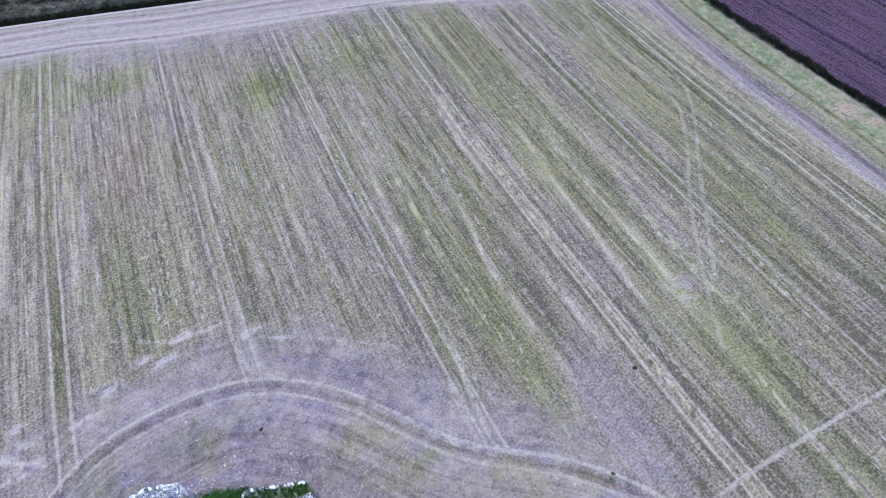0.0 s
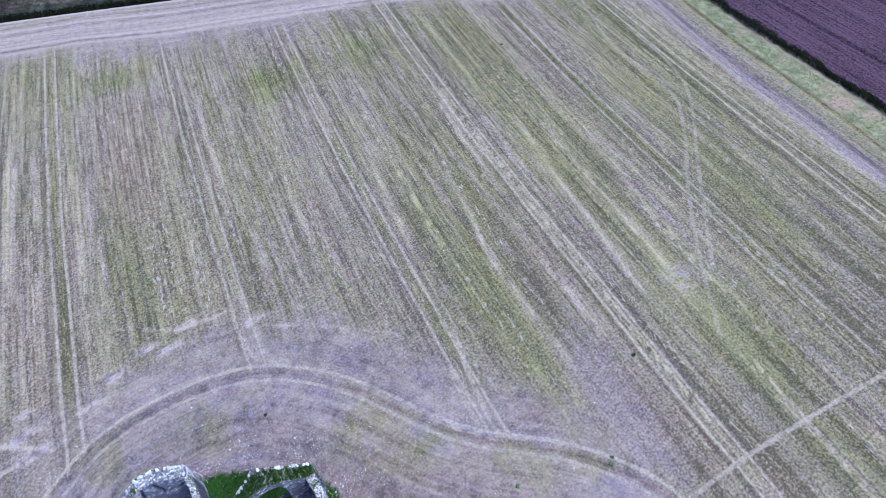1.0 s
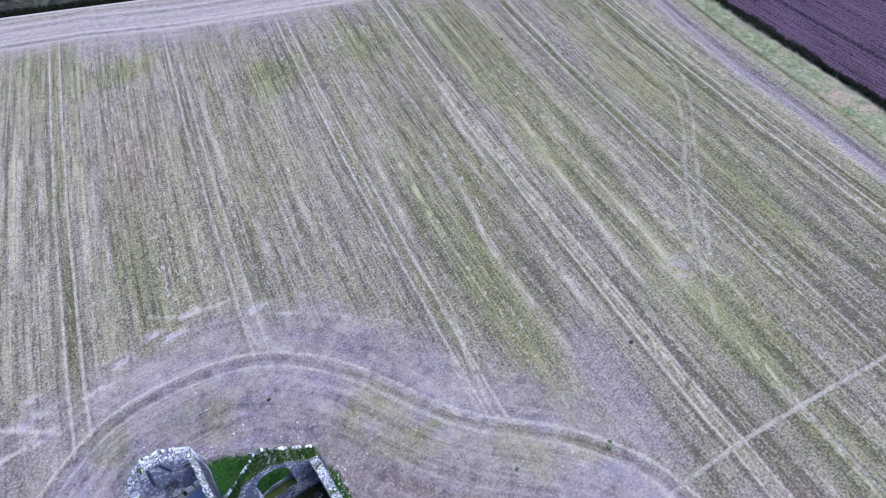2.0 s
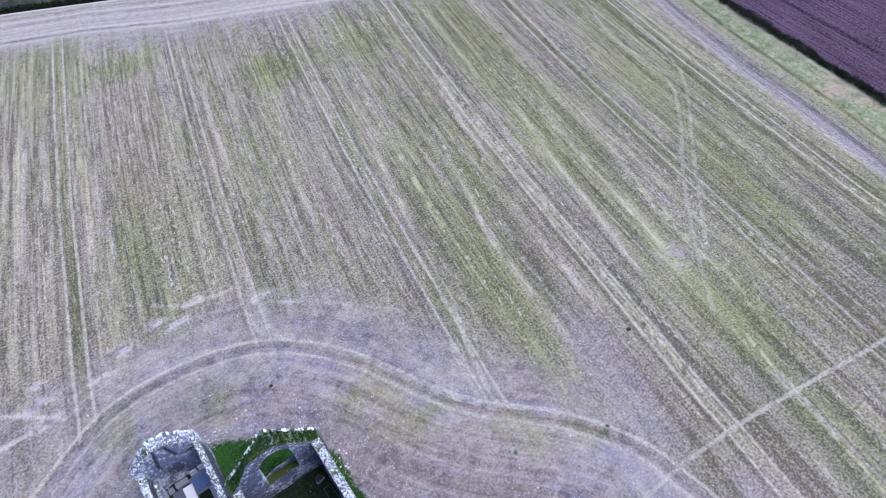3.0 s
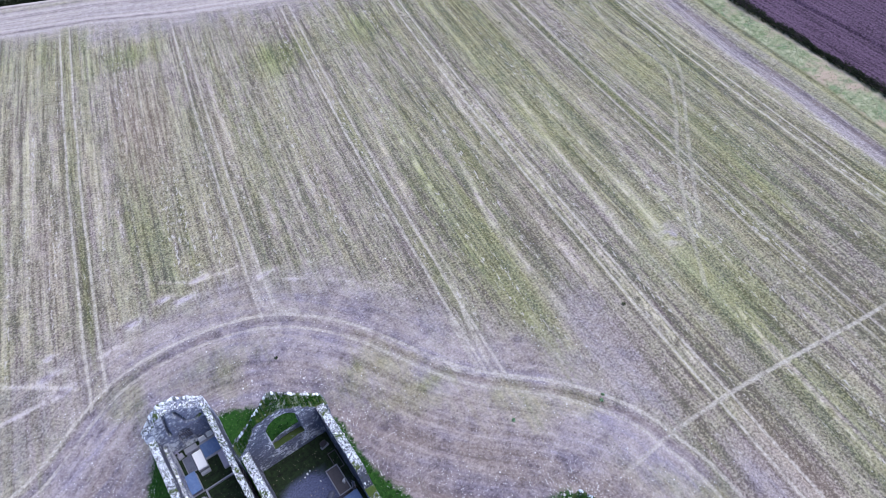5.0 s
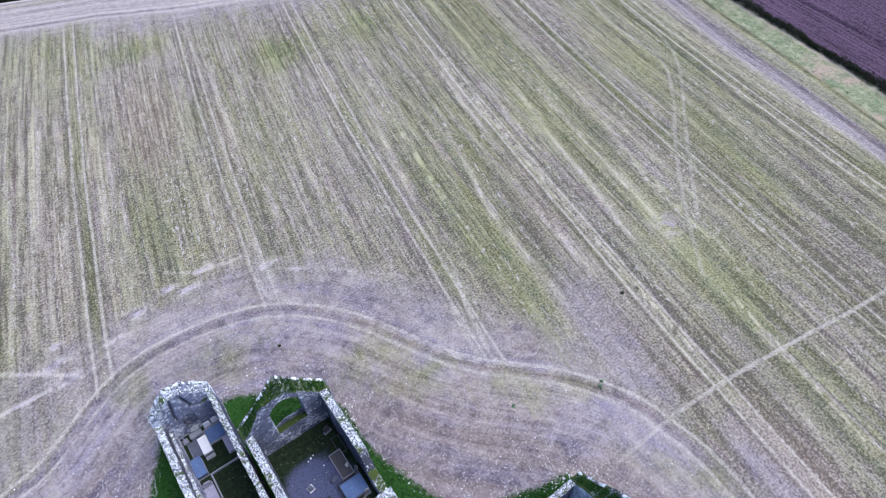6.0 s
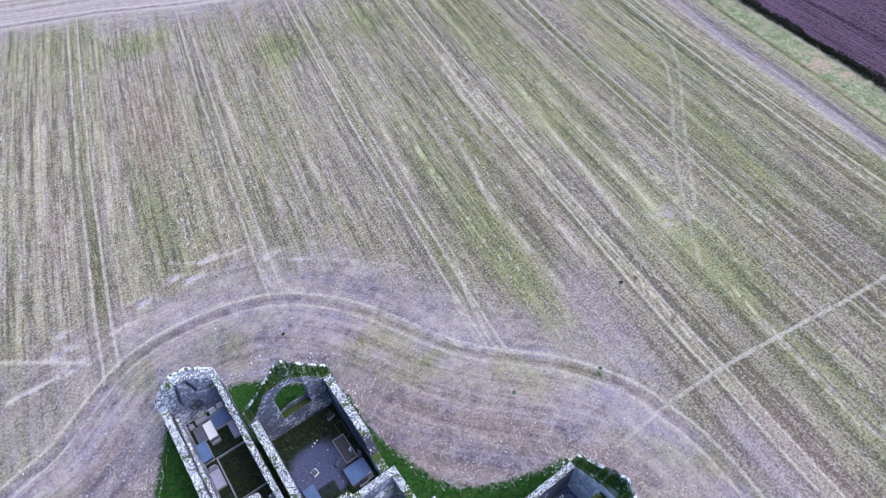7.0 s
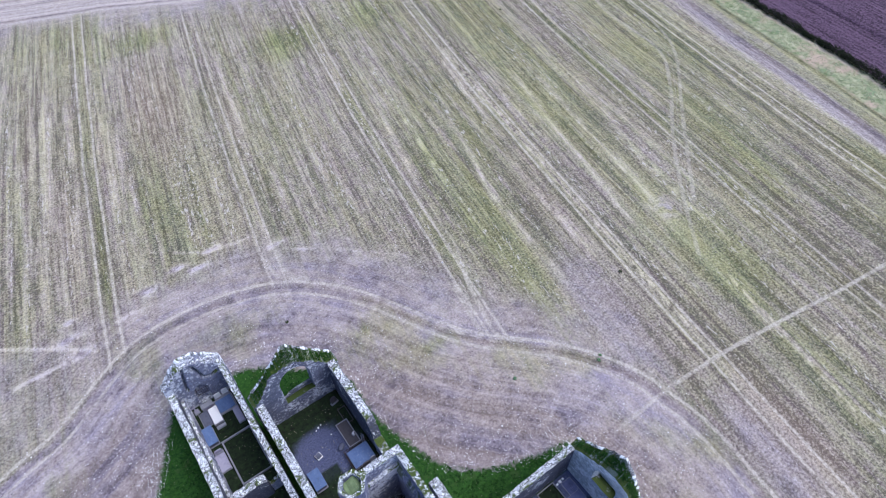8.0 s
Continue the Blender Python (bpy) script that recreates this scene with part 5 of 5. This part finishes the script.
# pale stones turned up by the plough, thickest round the ruin
verts, faces = [], []
stone_rng = np.random.default_rng(5)
sx, sy = stone_rng.uniform(-34, 36, 90000), stone_rng.uniform(-10, 46, 90000)
sd, _ = line_distance(sx, sy, LAWN)
s_in = inside(sx, sy, LAWN)
thick = np.where(sx < -13, 1.9, 1.0) * (0.75 * np.exp(-np.abs(sd) / 2.3) + 0.02) * smooth(0.36, 0.68, fbm(sx / 1.6, sy / 1.6, 301))
keep = (stone_rng.uniform(0, 1, 90000) < thick) & (~s_in | (np.abs(sd) < 0.7))
for x, y in zip(sx[keep], sy[keep]):
    size = rng.uniform(0.04, 0.095) if rng.random() < 0.985 else rng.uniform(0.13, 0.2)
    mt = pose(x, y, 0.02, rng.uniform(-30, 30), rng.uniform(-30, 30), rng.uniform(0, 360))
    sv, sf = rough_stone(rng)
    k = len(verts)
    verts += [mt @ (Vector(v) * size) for v in sv]
    faces += [[k + q for q in fc] for fc in sf]
tagged(link_mesh("field_stones", verts, faces, FIELD_STONE), "pale stones scattered on the bare headland soil", "stones", kind="stuff")

# stubble and straw tufts, pale and low, along the rows
straw_at = []
for _ in range(22000):
    straw_at.append((rng.uniform(-32, 75), rng.uniform(-12, 65), 0.0, rng.uniform(0.05, 0.11)))
STRAW = leaf_material("straw", (0.30, 0.26, 0.17), (0.62, 0.56, 0.42))
tufts("straw_stubble", straw_at, STRAW, "pale straw stubble left in the field", "stubble", 2, 8)

# weeds that stand alone in the field
for x, y, size, mat, text in ((37.3, 15.4, 0.3, WEED, "dark dock weed standing in the stubble"), (0.4, 33.8, 0.2, WEED, "dark weed tuft on the headland"), (17.3, 12.1, 0.22, WEED_GREEN, "fresh green weed on the headland"),
                              (26.3, 8.2, 0.25, WEED_GREEN, "fresh green weed on the headland"), (26.9, 8.6, 0.18, WEED_GREEN, "fresh green weed on the headland"), (64.5, 72.0, 0.22, WEED, "dark dock weed standing in the stubble")):
    verts, faces = [], []
    leaf_clump(verts, faces, rng, x, y, 0.0, size, size * 0.6, 45, 0.09)
    tagged(link_mesh("weed", verts, faces, mat), text, "weed", "weeds in the field")


def along(pts, step):
    done = []
    for (ax, ay), (bx, by) in zip(pts, pts[1:]):
        n = math.hypot(bx - ax, by - ay)
        for i in range(int(n / step)):
            u = i * step / n
            done.append((ax + (bx - ax) * u, ay + (by - ay) * u))
    return done


# dark hedge between verge and plough
verts, faces = [], []
for x, y in along(HEDGE_LINE[:-1], 0.38):
    if y < -30 or y > 95:
        continue
    big = 0.45 + 0.65 * float(vnoise(np.array([x / 3.0]), np.array([y / 3.0]), 7)[0])
    gap = float(vnoise(np.array([x / 5.0]), np.array([y / 5.0]), 9)[0])
    if gap < 0.13:
        continue
    for _ in range(2):
        leaf_clump(verts, faces, rng, x + rng.uniform(-0.45, 0.45), y + rng.uniform(-0.3, 0.3), 0.05, 0.62 * big + 0.15, 1.5 * big, 55, 0.13)
hedge = tagged(empty("hedge", (102, 35, 0)), "dark clipped hedge between verge and ploughed field", "hedge")
leaves = link_mesh("leaves", verts, faces, HEDGE_LEAF, hedge, kind="stuff")
at_base(hedge, [leaves])
# near-black leaf clumps added to give the ditch its dark, shadowed band
verts, faces = [], []
for x, y in along(DITCH[1:6], 0.42):
    if x < -45 or x > 75:
        continue
    big = 0.6 + 0.6 * float(vnoise(np.array([x / 4.0]), np.array([y / 4.0]), 17)[0])
    leaf_clump(verts, faces, rng, x + 0.4 + rng.uniform(-0.4, 0.4), y + 1.2 + rng.uniform(-0.5, 0.5), -1.4, 1.45, 1.0 + 0.5 * big, 130, 0.17)
brambles = tagged(empty("brambles", (10, 131, 0)), "dark leaf fill added for the shaded band of the field-edge ditch", "bramble")
leaves = link_mesh("leaves", verts, faces, HEDGE_LEAF, brambles, kind="stuff")
at_base(brambles, [leaves])

# rough grass of the verge, and beyond the ditch
def verge_height(x, y):
    return 0.25 * (float(fbm(np.array([x / 1.2]), np.array([y / 1.2]), 221, 2)[0]) - 0.3)


rough_at = []
while len(rough_at) < 4500:
    t = rng.uniform(-20, 95)
    lx = float(np.interp(t, [p[1] for p in VERGE_L][::-1], [p[0] for p in VERGE_L][::-1]))
    hx = float(np.interp(t, [p[1] for p in HEDGE_LINE][::-1], [p[0] for p in HEDGE_LINE][::-1]))
    gx = rng.uniform(lx + 0.3, hx - 0.4)
    rough_at.append((gx, t, 0.03 + verge_height(gx, t), rng.uniform(0.10, 0.24)))
bank_at = []
while len(bank_at) < 9000:
    x = rng.uniform(-40, 40)
    dy = float(np.interp(x, [p[0] for p in DITCH], [p[1] for p in DITCH]))
    by = dy + rng.uniform(1.9, 15)
    bank_at.append((x, by, 0.53 + verge_height(x, by), rng.uniform(0.3, 0.75)))
tufts("bank_grass", bank_at, BANK_LEAF, "dull brown-green grass on the ditch bank", "grass", 4, 13)
tufts("rough_grass", rough_at, VERGE_LEAF, "rough green and dry grass on the field edge", "grass", 4, 12)


def shrub(x, y, width, height, seed):
    g = tagged(empty("shrub", (x, y, 0.3)), "dark scrubby bush beyond the ditch", "shrub", "shrubs along the ditch")
    r = random.Random(seed)
    for _ in range(4):
        a = r.uniform(0, math.tau)
        bm = bmesh.new()
        bmesh.ops.create_cone(bm, segments=6, radius1=0.07, radius2=0.02, depth=height * 0.8, cap_ends=True)
        bmesh.ops.transform(bm, matrix=pose(0.25 * math.cos(a), 0.25 * math.sin(a), height * 0.38, r.uniform(-20, 20), r.uniform(-20, 20), 0), verts=bm.verts)
        part("stem", bm, BARK, g)
    v, f = [], []
    for _ in range(9):
        a, q = r.uniform(0, math.tau), r.uniform(0, width * 0.5)
        leaf_clump(v, f, r, q * math.cos(a), q * math.sin(a), height * r.uniform(0.05, 0.5), width * 0.35, height * 0.5, 120, 0.16)
    link_mesh("crown", v, f, SCRUB_LEAF, g)
    return g


first = shrub(-3.5, 139.5, 2.4, 1.8, 1)
for k in range(22):
    x = -34 + k * 2.0 + rng.uniform(-0.9, 0.9)
    dy = float(np.interp(x, [p[0] for p in DITCH], [p[1] for p in DITCH]))
    m = pose(x, dy + 4.2 + rng.uniform(0, 5), 0.3, 0, 0, rng.uniform(0, 360))
    copy_thing(first, m)
